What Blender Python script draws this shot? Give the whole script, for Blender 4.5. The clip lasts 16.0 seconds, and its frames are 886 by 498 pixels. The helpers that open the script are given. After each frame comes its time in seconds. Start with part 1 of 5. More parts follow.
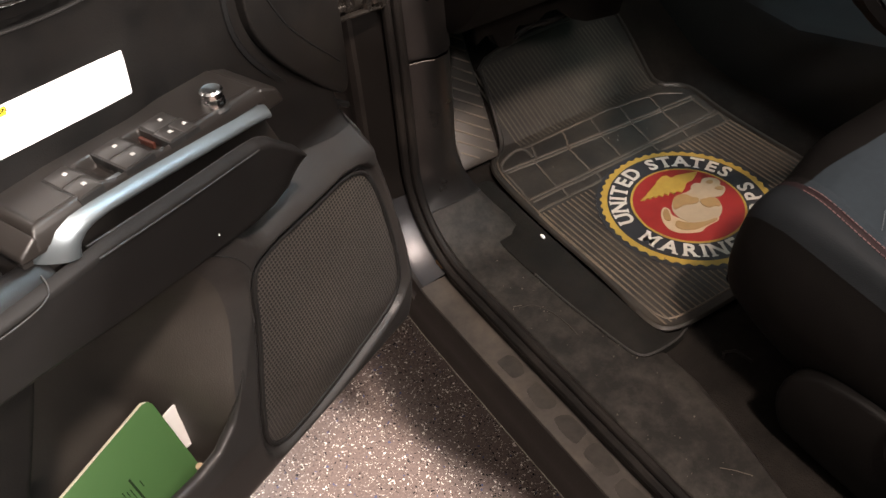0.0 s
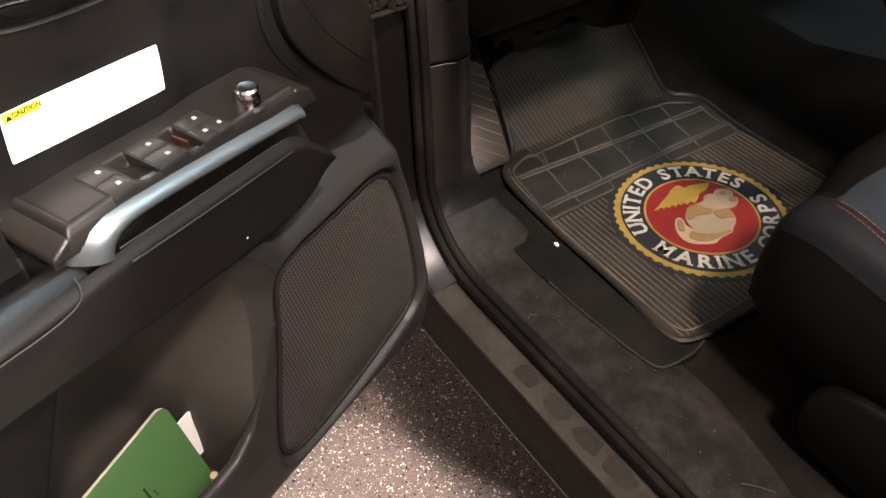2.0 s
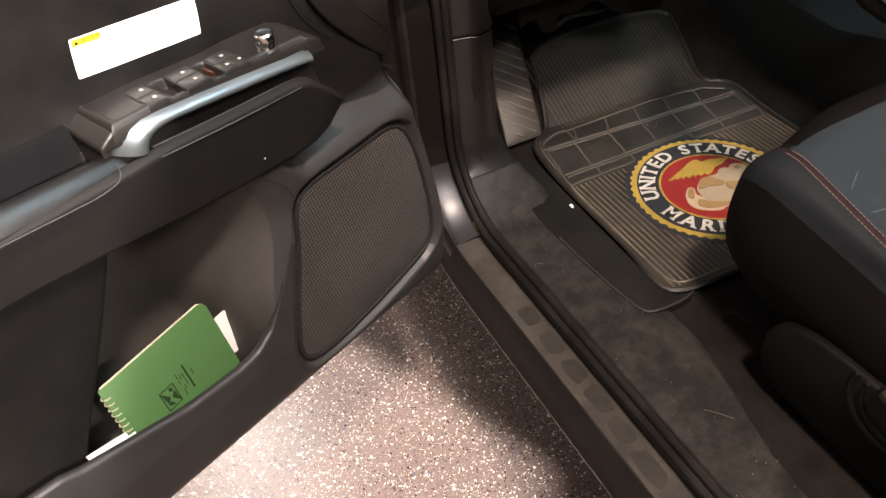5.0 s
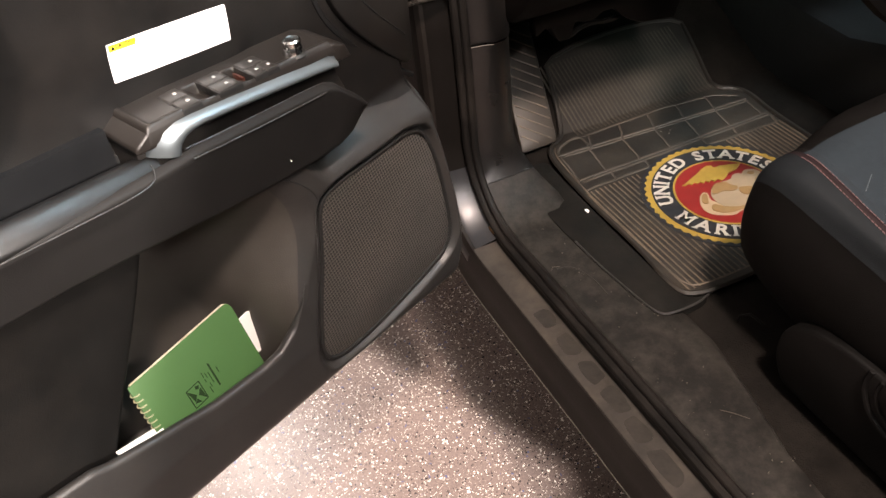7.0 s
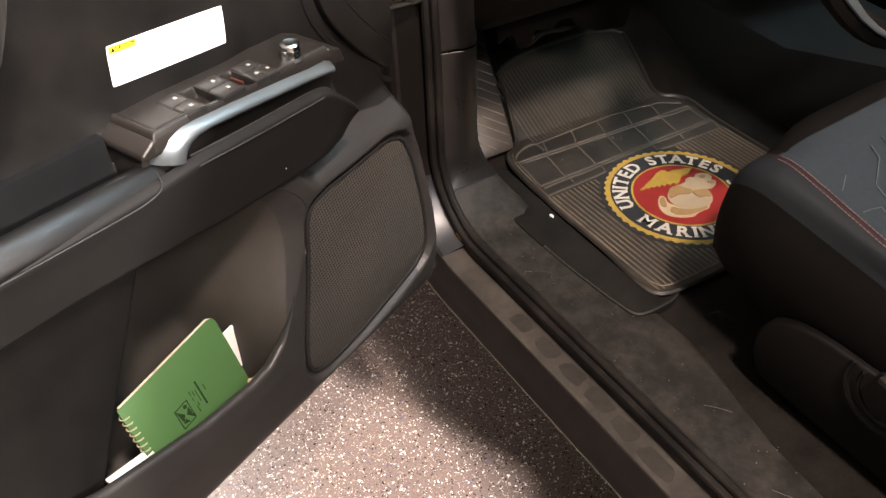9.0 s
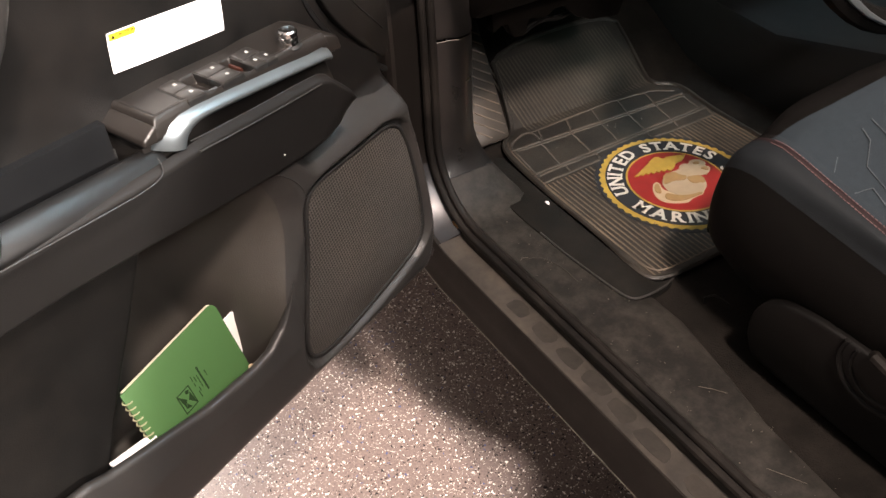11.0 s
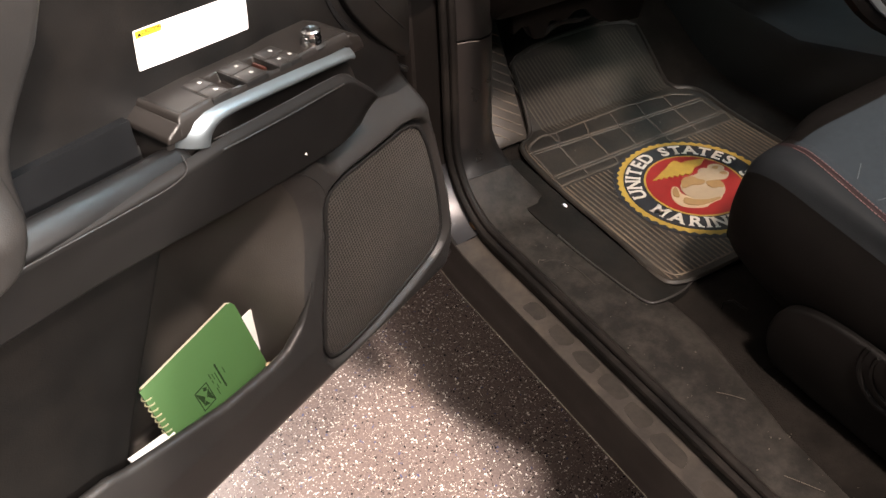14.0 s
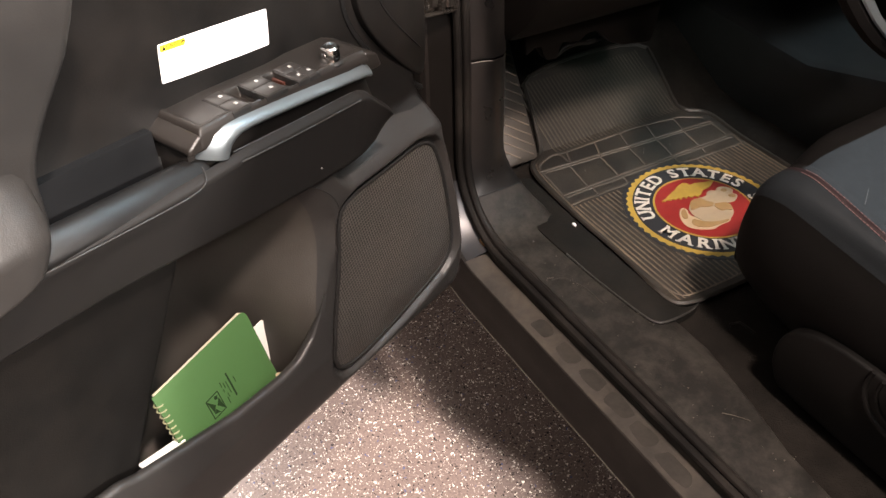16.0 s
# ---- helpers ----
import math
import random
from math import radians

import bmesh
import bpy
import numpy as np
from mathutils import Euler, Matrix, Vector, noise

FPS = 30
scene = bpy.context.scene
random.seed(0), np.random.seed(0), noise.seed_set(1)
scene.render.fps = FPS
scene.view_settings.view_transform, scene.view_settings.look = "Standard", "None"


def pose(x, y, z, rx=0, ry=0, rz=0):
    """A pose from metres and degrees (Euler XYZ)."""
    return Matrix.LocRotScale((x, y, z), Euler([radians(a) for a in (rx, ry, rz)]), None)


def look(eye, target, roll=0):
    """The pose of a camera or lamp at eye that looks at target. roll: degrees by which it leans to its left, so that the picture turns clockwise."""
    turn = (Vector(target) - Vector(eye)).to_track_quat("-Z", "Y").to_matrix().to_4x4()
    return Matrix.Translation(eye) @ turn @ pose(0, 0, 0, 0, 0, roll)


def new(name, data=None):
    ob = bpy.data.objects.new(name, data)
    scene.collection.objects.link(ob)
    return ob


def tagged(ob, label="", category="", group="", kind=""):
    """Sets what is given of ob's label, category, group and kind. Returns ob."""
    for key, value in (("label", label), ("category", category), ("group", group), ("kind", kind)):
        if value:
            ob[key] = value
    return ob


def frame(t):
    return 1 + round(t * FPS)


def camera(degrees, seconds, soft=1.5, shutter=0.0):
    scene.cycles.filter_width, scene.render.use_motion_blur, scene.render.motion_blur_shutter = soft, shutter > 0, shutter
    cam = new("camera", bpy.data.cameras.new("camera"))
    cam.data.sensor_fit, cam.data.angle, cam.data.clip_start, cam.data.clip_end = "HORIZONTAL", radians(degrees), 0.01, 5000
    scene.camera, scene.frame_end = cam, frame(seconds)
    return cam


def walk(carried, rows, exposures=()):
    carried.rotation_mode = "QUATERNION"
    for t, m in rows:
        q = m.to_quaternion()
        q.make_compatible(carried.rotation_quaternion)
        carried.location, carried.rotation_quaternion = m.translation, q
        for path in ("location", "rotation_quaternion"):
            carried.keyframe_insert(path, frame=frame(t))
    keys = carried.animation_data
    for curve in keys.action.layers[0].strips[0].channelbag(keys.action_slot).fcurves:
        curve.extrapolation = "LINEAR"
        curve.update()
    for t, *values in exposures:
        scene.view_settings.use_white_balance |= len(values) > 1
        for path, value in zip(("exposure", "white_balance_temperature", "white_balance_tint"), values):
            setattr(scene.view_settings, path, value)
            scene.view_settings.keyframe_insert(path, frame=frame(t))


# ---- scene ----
cam = camera(56.7, 16.0)
PATH = [
    (0, (0.272, 0.192, 1.194), (1.02, 1.424, -0.192), -3.4),
    (0.5, (0.261, 0.199, 1.195), (1.088, 1.395, -0.178), -4.5),
    (1, (0.301, 0.224, 1.192), (1.098, 1.413, -0.205), -5.3),
    (1.5, (0.265, 0.229, 1.191), (1.058, 1.425, -0.202), -2.5),
    (2, (0.243, 0.229, 1.187), (1.041, 1.433, -0.197), -0.6),
    (2.5, (0.234, 0.223, 1.191), (1.028, 1.434, -0.188), -0.0),
    (3, (0.226, 0.213, 1.189), (1.022, 1.431, -0.184), 0.4),
    (3.5, (0.206, 0.192, 1.195), (1.002, 1.426, -0.163), 1.0),
    (4, (0.226, 0.135, 1.205), (0.969, 1.427, -0.128), -0.5),
    (4.5, (0.268, 0.059, 1.204), (0.906, 1.406, -0.13), -3.8),
    (4.7, (0.271, 0.045, 1.202), (0.865, 1.41, -0.134), -5.2),
    (6.8, (0.263, 0.027, 1.206), (0.791, 1.438, -0.109), -6.5),
    (7, (0.251, 0.027, 1.208), (0.814, 1.428, -0.104), -6.0),
    (7.5, (0.191, 0.052, 1.219), (0.901, 1.4, -0.077), -2.7),
    (8, (0.175, 0.072, 1.206), (0.96, 1.378, -0.09), -0.8),
    (8.2, (0.169, 0.079, 1.206), (0.954, 1.376, -0.099), -0.8),
    (10.3, (0.163, 0.07, 1.204), (0.963, 1.361, -0.097), -1.6),
    (10.5, (0.161, 0.072, 1.204), (0.961, 1.355, -0.106), -1.5),
    (11, (0.157, 0.066, 1.204), (0.952, 1.347, -0.11), -1.4),
    (11.5, (0.161, 0.06, 1.209), (0.961, 1.343, -0.1), -1.6),
    (12, (0.152, 0.061, 1.205), (0.954, 1.35, -0.098), -1.3),
    (12.5, (0.148, 0.056, 1.211), (0.932, 1.362, -0.085), -1.5),
    (13, (0.146, 0.061, 1.209), (0.916, 1.382, -0.081), -1.4),
    (13.5, (0.148, 0.066, 1.202), (0.911, 1.383, -0.096), -1.2),
    (14, (0.15, 0.071, 1.204), (0.924, 1.367, -0.108), -1.2),
    (14.5, (0.148, 0.071, 1.203), (0.923, 1.371, -0.104), -1.1),
    (15, (0.145, 0.064, 1.21), (0.919, 1.373, -0.089), -1.0),
    (15.5, (0.147, 0.066, 1.207), (0.922, 1.384, -0.082), -0.8),
    (16, (0.141, 0.065, 1.21), (0.916, 1.392, -0.07), -0.3),
]
walk(cam, [(t, look(eye, target, roll)) for t, eye, target, roll in PATH], [(0, -0.23), (2.2, -0.23), (4.0, 0.06), (16, 0.06)])

# ---- world and lamps ----
world = bpy.data.worlds.new("world")
scene.world = world
world.use_nodes = True
world.node_tree.nodes["Background"].inputs[0].default_value = (0.5, 0.55, 0.6, 1)
world.node_tree.nodes["Background"].inputs[1].default_value = 0.02


def area_lamp(name, eye, target, size, watts, colour):
    data = bpy.data.lights.new(name, "AREA")
    data.shape, data.size, data.energy, data.color = "DISK", size, watts, colour
    ob = new(name, data)
    ob.matrix_basis = look(eye, target)
    return ob


area_lamp("warm_ceiling_lamp_light", (0.40, -0.55, 2.9), (0.5, 0.7, 0.5), 0.25, 124, (1.0, 0.80, 0.69))
area_lamp("rear_lamp_light", (0.20, -1.8, 2.9), (0.4, 0.7, 0.7), 0.4, 60, (1.0, 0.92, 0.88))
area_lamp("rear_corner_lamp_light", (1.10, -2.1, 2.4), (0.26, 0.63, 0.8), 0.10, 250, (1.0, 0.90, 0.83))
# broad unseen fill, added to lift the shadows everywhere
area_lamp("ceiling_fill_light", (0.2, 0.3, 2.95), (0.2, 0.31, 0.0), 6.0, 41, (1.0, 0.88, 0.81))
area_lamp("ceiling_tube_light", (1.7, 0.1, 2.9), (0.4, 0.7, 0.8), 0.5, 35, (0.62, 0.87, 1.0))
# unseen fill added beyond the car to brighten the cabin's far part
area_lamp("far_side_fill_light", (3.6, 0.1, 2.3), (1.1, 0.8, 0.5), 0.5, 18, (0.92, 1.0, 0.97))
# small fill added below the dashboard to brighten the mat's toe
area_lamp("toe_fill_light", (1.12, 0.95, 0.668), (1.10, 1.02, 0.5), 0.03, 0.035, (0.72, 1.0, 0.90))
# unseen fill added ahead of the door to lift the dark floor
area_lamp("front_fill_light", (-0.9, 3.0, 2.9), (0.6, 0.8, 0.0), 0.6, 25, (1.0, 0.85, 0.76))
# lamp ahead of the open door; an added mask below it cuts its beam
SHOP = Vector((0.18, 3.2, 2.9))
spot = bpy.data.lights.new("shop_lamp_light", "SPOT")
spot.energy, spot.spot_size, spot.spot_blend, spot.shadow_soft_size, spot.color = 1300, radians(75), 0.1, 0.0055, (1.0, 0.87, 0.80)
new("shop_lamp_light", spot).matrix_basis = look(SHOP, (0.3, 0.9, 0.0))


# ---- materials ----
def material(name, colour, rough=0.5, metal=0.0, vary=0.25, scale=30.0, bump=0.1, grain=600.0, dust=0.0, dust_colour=(0.22, 0.18, 0.15), spec=0.5, coat=0.0, patch=9.0):
    m = bpy.data.materials.new(name)
    m.use_nodes = True
    nt = m.node_tree
    b = nt.nodes["Principled BSDF"]
    co = nt.nodes.new("ShaderNodeTexCoord")
    n1 = nt.nodes.new("ShaderNodeTexNoise")
    n1.inputs["Scale"].default_value, n1.inputs["Detail"].default_value = scale, 6
    nt.links.new(co.outputs["Object"], n1.inputs["Vector"])
    mix = nt.nodes.new("ShaderNodeMix")
    mix.data_type = "RGBA"
    mix.inputs["A"].default_value = (*[c * (1 - vary) for c in colour], 1)
    mix.inputs["B"].default_value = (*[min(1, c * (1 + vary)) for c in colour], 1)
    nt.links.new(n1.outputs["Fac"], mix.inputs["Factor"])
    last = mix.outputs["Result"]
    if dust:
        n3 = nt.nodes.new("ShaderNodeTexNoise")
        n3.inputs["Scale"].default_value, n3.inputs["Detail"].default_value, n3.inputs["Roughness"].default_value = patch, 9, 0.72
        nt.links.new(co.outputs["Object"], n3.inputs["Vector"])
        r = nt.nodes.new("ShaderNodeMapRange")
        r.inputs["From Min"].default_value, r.inputs["From Max"].default_value, r.inputs["To Max"].default_value = 0.42, 0.75, dust
        nt.links.new(n3.outputs["Fac"], r.inputs["Value"])
        m2 = nt.nodes.new("ShaderNodeMix")
        m2.data_type = "RGBA"
        nt.links.new(r.outputs["Result"], m2.inputs["Factor"])
        nt.links.new(last, m2.inputs["A"])
        m2.inputs["B"].default_value = (*dust_colour, 1)
        last = m2.outputs["Result"]
    nt.links.new(last, b.inputs["Base Color"])
    rr = nt.nodes.new("ShaderNodeMapRange")
    rr.inputs["To Min"].default_value, rr.inputs["To Max"].default_value = max(0.02, rough - 0.08), min(1, rough + 0.08)
    nt.links.new(n1.outputs["Fac"], rr.inputs["Value"])
    nt.links.new(rr.outputs["Result"], b.inputs["Roughness"])
    b.inputs["Metallic"].default_value = metal
    b.inputs["Specular IOR Level"].default_value = spec
    b.inputs["Coat Weight"].default_value = coat
    if bump:
        n2 = nt.nodes.new("ShaderNodeTexNoise")
        n2.inputs["Scale"].default_value, n2.inputs["Detail"].default_value = grain, 2
        nt.links.new(co.outputs["Object"], n2.inputs["Vector"])
        bp = nt.nodes.new("ShaderNodeBump")
        bp.inputs["Strength"].default_value, bp.inputs["Distance"].default_value = bump, 0.001
        nt.links.new(n2.outputs["Fac"], bp.inputs["Height"])
        nt.links.new(bp.outputs["Normal"], b.inputs["Normal"])
    return m


PLASTIC = material("moulded_plastic", (0.0215, 0.0206, 0.0200), 0.40, bump=0.15, grain=900, dust=0.05, spec=0.33)
TRIM = material("pillar_trim_plastic", (0.0048, 0.0045, 0.0044), 0.30, bump=0.10, grain=900, dust=0.04, spec=0.65)
UPPER = material("upper_door_plastic", (0.0046, 0.0043, 0.0042), 0.42, bump=0.2, grain=900, dust=0.03, spec=0.3)
SOFT = material("soft_touch_plastic", (0.0062, 0.0061, 0.0062), 0.38, bump=0.15, grain=1200, spec=0.5)
EDGE = material("pale_plastic_edge", (0.024, 0.0225, 0.0215), 0.4, bump=0)
PALE_EDGE = material("pale_edge", (0.17, 0.155, 0.14), 0.4, bump=0)
TRAY = material("tray_lining", (0.0052, 0.0056, 0.0064), 0.5, bump=0.3, grain=1200, spec=0.35)
FOOT = material("footrest_plastic", (0.023, 0.0195, 0.016), 0.55, vary=0.3, bump=0.2, grain=900, dust=0.3, dust_colour=(0.09, 0.07, 0.05))
LOWER = material("lower_door_plastic", (0.0065, 0.0062, 0.0059), 0.55, vary=0.3, bump=0.3, grain=900, dust=0.03, spec=0.05)
DASH = material("dashboard_plastic", (0.0060, 0.0050, 0.0044), 0.6, bump=0.2, grain=900, spec=0.08)
DIMRIB = material("dimmed_toe_ridge", (0.048, 0.042, 0.034), 0.55, vary=0.6, scale=20, bump=0.2, grain=900)
ARMFACE = material("armrest_plastic", (0.0145, 0.0139, 0.0136), 0.5, bump=0.2, grain=1000, spec=0.12)
BLACK = material("black_plastic", (0.018, 0.018, 0.0178), 0.45, bump=0.05, spec=0.35)
SWITCH = material("switch_plastic", (0.0165, 0.0142, 0.0127), 0.38, bump=0.1, grain=1500)
KEY = material("switch_key_plastic", (0.027, 0.0250, 0.0236), 0.36, bump=0.05)
SILVER = material("satin_silver", (0.185, 0.210, 0.224), 0.36, metal=0.75, vary=0.05, bump=0.03)
CHROME = material("chrome", (0.80, 0.79, 0.78), 0.16, metal=1.0, vary=0.03, bump=0)
# pocket colour raised above the panel's to stand in for light
POCKET_TINT = material("tinted_pocket_lining", (0.0380, 0.0340, 0.0295), 0.5, bump=0.3, grain=800, spec=0.35)
RUBBER = material("rubber_seal", (0.0062, 0.0055, 0.0050), 0.55, vary=0.3, bump=0.1, dust=0.07, spec=0.16)
PAINT = material("grey_metallic_paint", (0.022, 0.023, 0.026), 0.33, metal=0.5, vary=0.1, bump=0.02, dust=0.08)
SILLPAINT = material("dusty_sill_plate", (0.030, 0.0262, 0.0226), 0.52, vary=0.7, scale=40, bump=0.1, grain=300, dust=0.65, dust_colour=(0.080, 0.066, 0.052), spec=0.3, patch=17)
LINER = material("floor_liner_rubber", (0.0068, 0.0065, 0.0058), 0.7, vary=0.4, scale=60, bump=0.4, grain=700, dust=0.2, dust_colour=(0.035, 0.029, 0.024), spec=0.1, patch=22)
BRASS = material("brass", (0.45, 0.26, 0.12), 0.35, metal=0.9, bump=0)
MATGRID = material("mat_worn_grid", (0.044, 0.039, 0.033), 0.55, vary=0.8, scale=24, bump=0.2, grain=900, dust=0.6, dust_colour=(0.13, 0.102, 0.072), patch=16)
STAIN = material("worn_dark_patch", (0.0200, 0.0172, 0.0147), 0.58, vary=0.7, scale=120, bump=0.1, grain=300, dust=0.45, dust_colour=(0.06, 0.05, 0.04), spec=0.28)
SPECK = material("pale_dust_and_lines", (0.085, 0.075, 0.060), 0.8, vary=0.5, bump=0)
ROCKER = material("rocker_black", (0.0110, 0.0092, 0.0083), 0.5, vary=0.4, dust=0.25, dust_colour=(0.04, 0.034, 0.029), spec=0.12)
SCUFF = material("scuffed_trim", (0.0100, 0.0090, 0.0080), 0.6, vary=0.35, scale=60, bump=0.3, grain=700, dust=0.42, dust_colour=(0.072, 0.064, 0.055), spec=0.2, patch=38)
CARPET = material("carpet", (0.0072, 0.0064, 0.0057), 0.95, vary=0.5, scale=120, bump=0.9, grain=500, dust=0.35, dust_colour=(0.032, 0.027, 0.023), spec=0.03, patch=20)
MATRUB = material("mat_rubber", (0.0118, 0.0106, 0.0092), 0.5, vary=0.5, scale=40, bump=0.3, grain=900, dust=0.24, dust_colour=(0.12, 0.098, 0.070))
MATRIB = material("mat_worn_ridge", (0.064, 0.052, 0.039), 0.55, vary=0.9, scale=24, bump=0.2, grain=900, dust=0.75, dust_colour=(0.20, 0.150, 0.098), patch=14)
SHIELD = material("shield_plastic", (0.0030, 0.0027, 0.0025), 0.5, vary=0.25, scale=60, bump=0.25, grain=900, spec=0.2)
FABRIC = material("seat_fabric", (0.021, 0.029, 0.036), 0.9, vary=0.3, scale=150, bump=0.8, grain=1400, spec=0.2)
LEATHER = material("seat_leatherette", (0.0052, 0.0047, 0.0044), 0.65, vary=0.25, scale=60, bump=0.4, grain=900, spec=0.1)
BANDMAT = material("grey_leatherette", (0.0115, 0.0138, 0.0160), 0.62, vary=0.2, scale=60, bump=0.3, grain=900, spec=0.16)
WINE = material("dark_red_leatherette", (0.017, 0.0100, 0.0112), 0.6, vary=0.2, scale=60, bump=0.2, grain=900, spec=0.2)
PATTERN = material("pattern_thread", (0.060, 0.072, 0.082), 0.7, bump=0)
STITCH = material("red_thread", (0.15, 0.085, 0.085), 0.7, bump=0)
GREEN = material("green_card_cover", (0.050, 0.110, 0.036), 0.5, vary=0.06, scale=20, bump=0.05, grain=800, spec=0.3)
PAPER = material("white_paper", (0.82, 0.80, 0.76), 0.7, vary=0.03, bump=0.05)
PAGE = material("cream_page_edges", (0.50, 0.46, 0.34), 0.8, vary=0.1, scale=200, bump=0.1)
LABEL = material("white_label", (0.86, 0.86, 0.86), 0.4, vary=0.02, bump=0)
YELLOW = material("yellow_ink", (0.85, 0.62, 0.03), 0.4, vary=0.03, bump=0)
INK = material("black_ink", (0.008, 0.010, 0.008), 0.6, bump=0, spec=0.1)
INKDARK = material("dark_green_ink", (0.013, 0.026, 0.010), 0.6, bump=0, spec=0.1)
INKPALE = material("faint_green_ink", (0.018, 0.040, 0.014), 0.6, bump=0, spec=0.1)
GREYINK = material("pale_grey_ink", (0.33, 0.31, 0.31), 0.5, vary=0.05, bump=0)
WIRE = material("cream_wire", (0.30, 0.29, 0.18), 0.4, bump=0)
GOLD = material("gold_print", (0.29, 0.195, 0.034), 0.5, vary=0.25, scale=90, bump=0.15)
REDP = material("red_print", (0.195, 0.013, 0.011), 0.5, vary=0.25, scale=60, bump=0.15)
NAVY = material("black_print", (0.016, 0.017, 0.02), 0.5, vary=0.3, scale=60, bump=0.15)
WHITEP = material("white_print", (0.43, 0.41, 0.36), 0.55, vary=0.15, scale=90, bump=0.15)
TAN = material("tan_print", (0.36, 0.27, 0.17), 0.55, vary=0.15, scale=90, bump=0.15)
PALE = material("pale_tan_print", (0.28, 0.22, 0.147), 0.55, vary=0.15, scale=90, bump=0.15)
BROWN = material("brown_print", (0.23, 0.145, 0.06), 0.55, vary=0.2, scale=90, bump=0.15)
GREASE = material("greasy_steel", (0.10, 0.088, 0.078), 0.28, metal=0.9, vary=0.6, scale=80, bump=0.8, grain=200)
WALL = material("painted_wall", (0.42, 0.41, 0.40), 0.8, vary=0.06, scale=3, bump=0.1, grain=100)
ICON = material("white_icon", (0.42, 0.42, 0.41), 0.5, bump=0)
REDPLASTIC = material("red_indicator", (0.055, 0.017, 0.011), 0.4, bump=0)


def flake_material():
    """Epoxy floor with thrown vinyl flakes."""
    m = bpy.data.materials.new("flake_epoxy")
    m.use_nodes = True
    nt = m.node_tree
    b = nt.nodes["Principled BSDF"]
    co = nt.nodes.new("ShaderNodeTexCoord")
    last = None
    base = nt.nodes.new("ShaderNodeTexNoise")
    base.inputs["Scale"].default_value, base.inputs["Detail"].default_value = 260, 5
    nt.links.new(co.outputs["Object"], base.inputs["Vector"])
    ramp = nt.nodes.new("ShaderNodeMix")
    ramp.data_type = "RGBA"
    ramp.inputs["A"].default_value, ramp.inputs["B"].default_value = (0.075, 0.057, 0.051, 1), (0.26, 0.205, 0.186, 1)
    nt.links.new(base.outputs["Fac"], ramp.inputs["Factor"])
    last = ramp.outputs["Result"]
    warp = nt.nodes.new("ShaderNodeTexNoise")
    warp.inputs["Scale"].default_value = 140
    nt.links.new(co.outputs["Object"], warp.inputs["Vector"])
    add = nt.nodes.new("ShaderNodeMix")
    add.data_type = "VECTOR"
    add.inputs["Factor"].default_value = 0.012
    nt.links.new(co.outputs["Object"], add.inputs["A"])
    nt.links.new(warp.outputs["Color"], add.inputs["B"])
    for k, (scale, share, colour) in enumerate([(195, 0.17, (0.88, 0.82, 0.76)), (300, 0.21, (0.78, 0.70, 0.63)), (340, 0.18, (0.40, 0.36, 0.34)), (210, 0.19, (0.015, 0.015, 0.018)), (280, 0.16, (0.02, 0.02, 0.022)), (160, 0.05, (0.08, 0.09, 0.17))]):
        shift = nt.nodes.new("ShaderNodeVectorMath")
        shift.inputs[1].default_value = (3.1 * k + 0.37, 1.7 * k, 0)
        nt.links.new(add.outputs["Result"], shift.inputs[0])
        v = nt.nodes.new("ShaderNodeTexVoronoi")
        v.inputs["Scale"].default_value = scale
        nt.links.new(shift.outputs[0], v.inputs["Vector"])
        sep = nt.nodes.new("ShaderNodeSeparateColor")
        nt.links.new(v.outputs["Color"], sep.inputs["Color"])
        lim = nt.nodes.new("ShaderNodeMapRange")  # flake size differs from cell to cell
        lim.inputs["To Min"].default_value, lim.inputs["To Max"].default_value = 0.15, 0.44
        nt.links.new(sep.outputs["Green"], lim.inputs["Value"])
        near = nt.nodes.new("ShaderNodeMath")
        near.operation = "LESS_THAN"
        nt.links.new(v.outputs["Distance"], near.inputs[0])
        nt.links.new(lim.outputs["Result"], near.inputs[1])
        pick = nt.nodes.new("ShaderNodeMath")
        pick.operation = "LESS_THAN"
        nt.links.new(sep.outputs["Red"], pick.inputs[0])
        pick.inputs[1].default_value = share
        both = nt.nodes.new("ShaderNodeMath")
        both.operation = "MULTIPLY"
        nt.links.new(near.outputs[0], both.inputs[0])
        nt.links.new(pick.outputs[0], both.inputs[1])
        mx = nt.nodes.new("ShaderNodeMix")
        mx.data_type = "RGBA"
        nt.links.new(both.outputs[0], mx.inputs["Factor"])
        nt.links.new(last, mx.inputs["A"])
        mx.inputs["B"].default_value = (*colour, 1)
        last = mx.outputs["Result"]
    nt.links.new(last, b.inputs["Base Color"])
    b.inputs["Roughness"].default_value, b.inputs["Specular IOR Level"].default_value = 0.24, 0.05
    bp = nt.nodes.new("ShaderNodeBump")
    bp.inputs["Strength"].default_value, bp.inputs["Distance"].default_value = 0.35, 0.001
    nt.links.new(base.outputs["Fac"], bp.inputs["Height"])
    nt.links.new(bp.outputs["Normal"], b.inputs["Normal"])
    return m


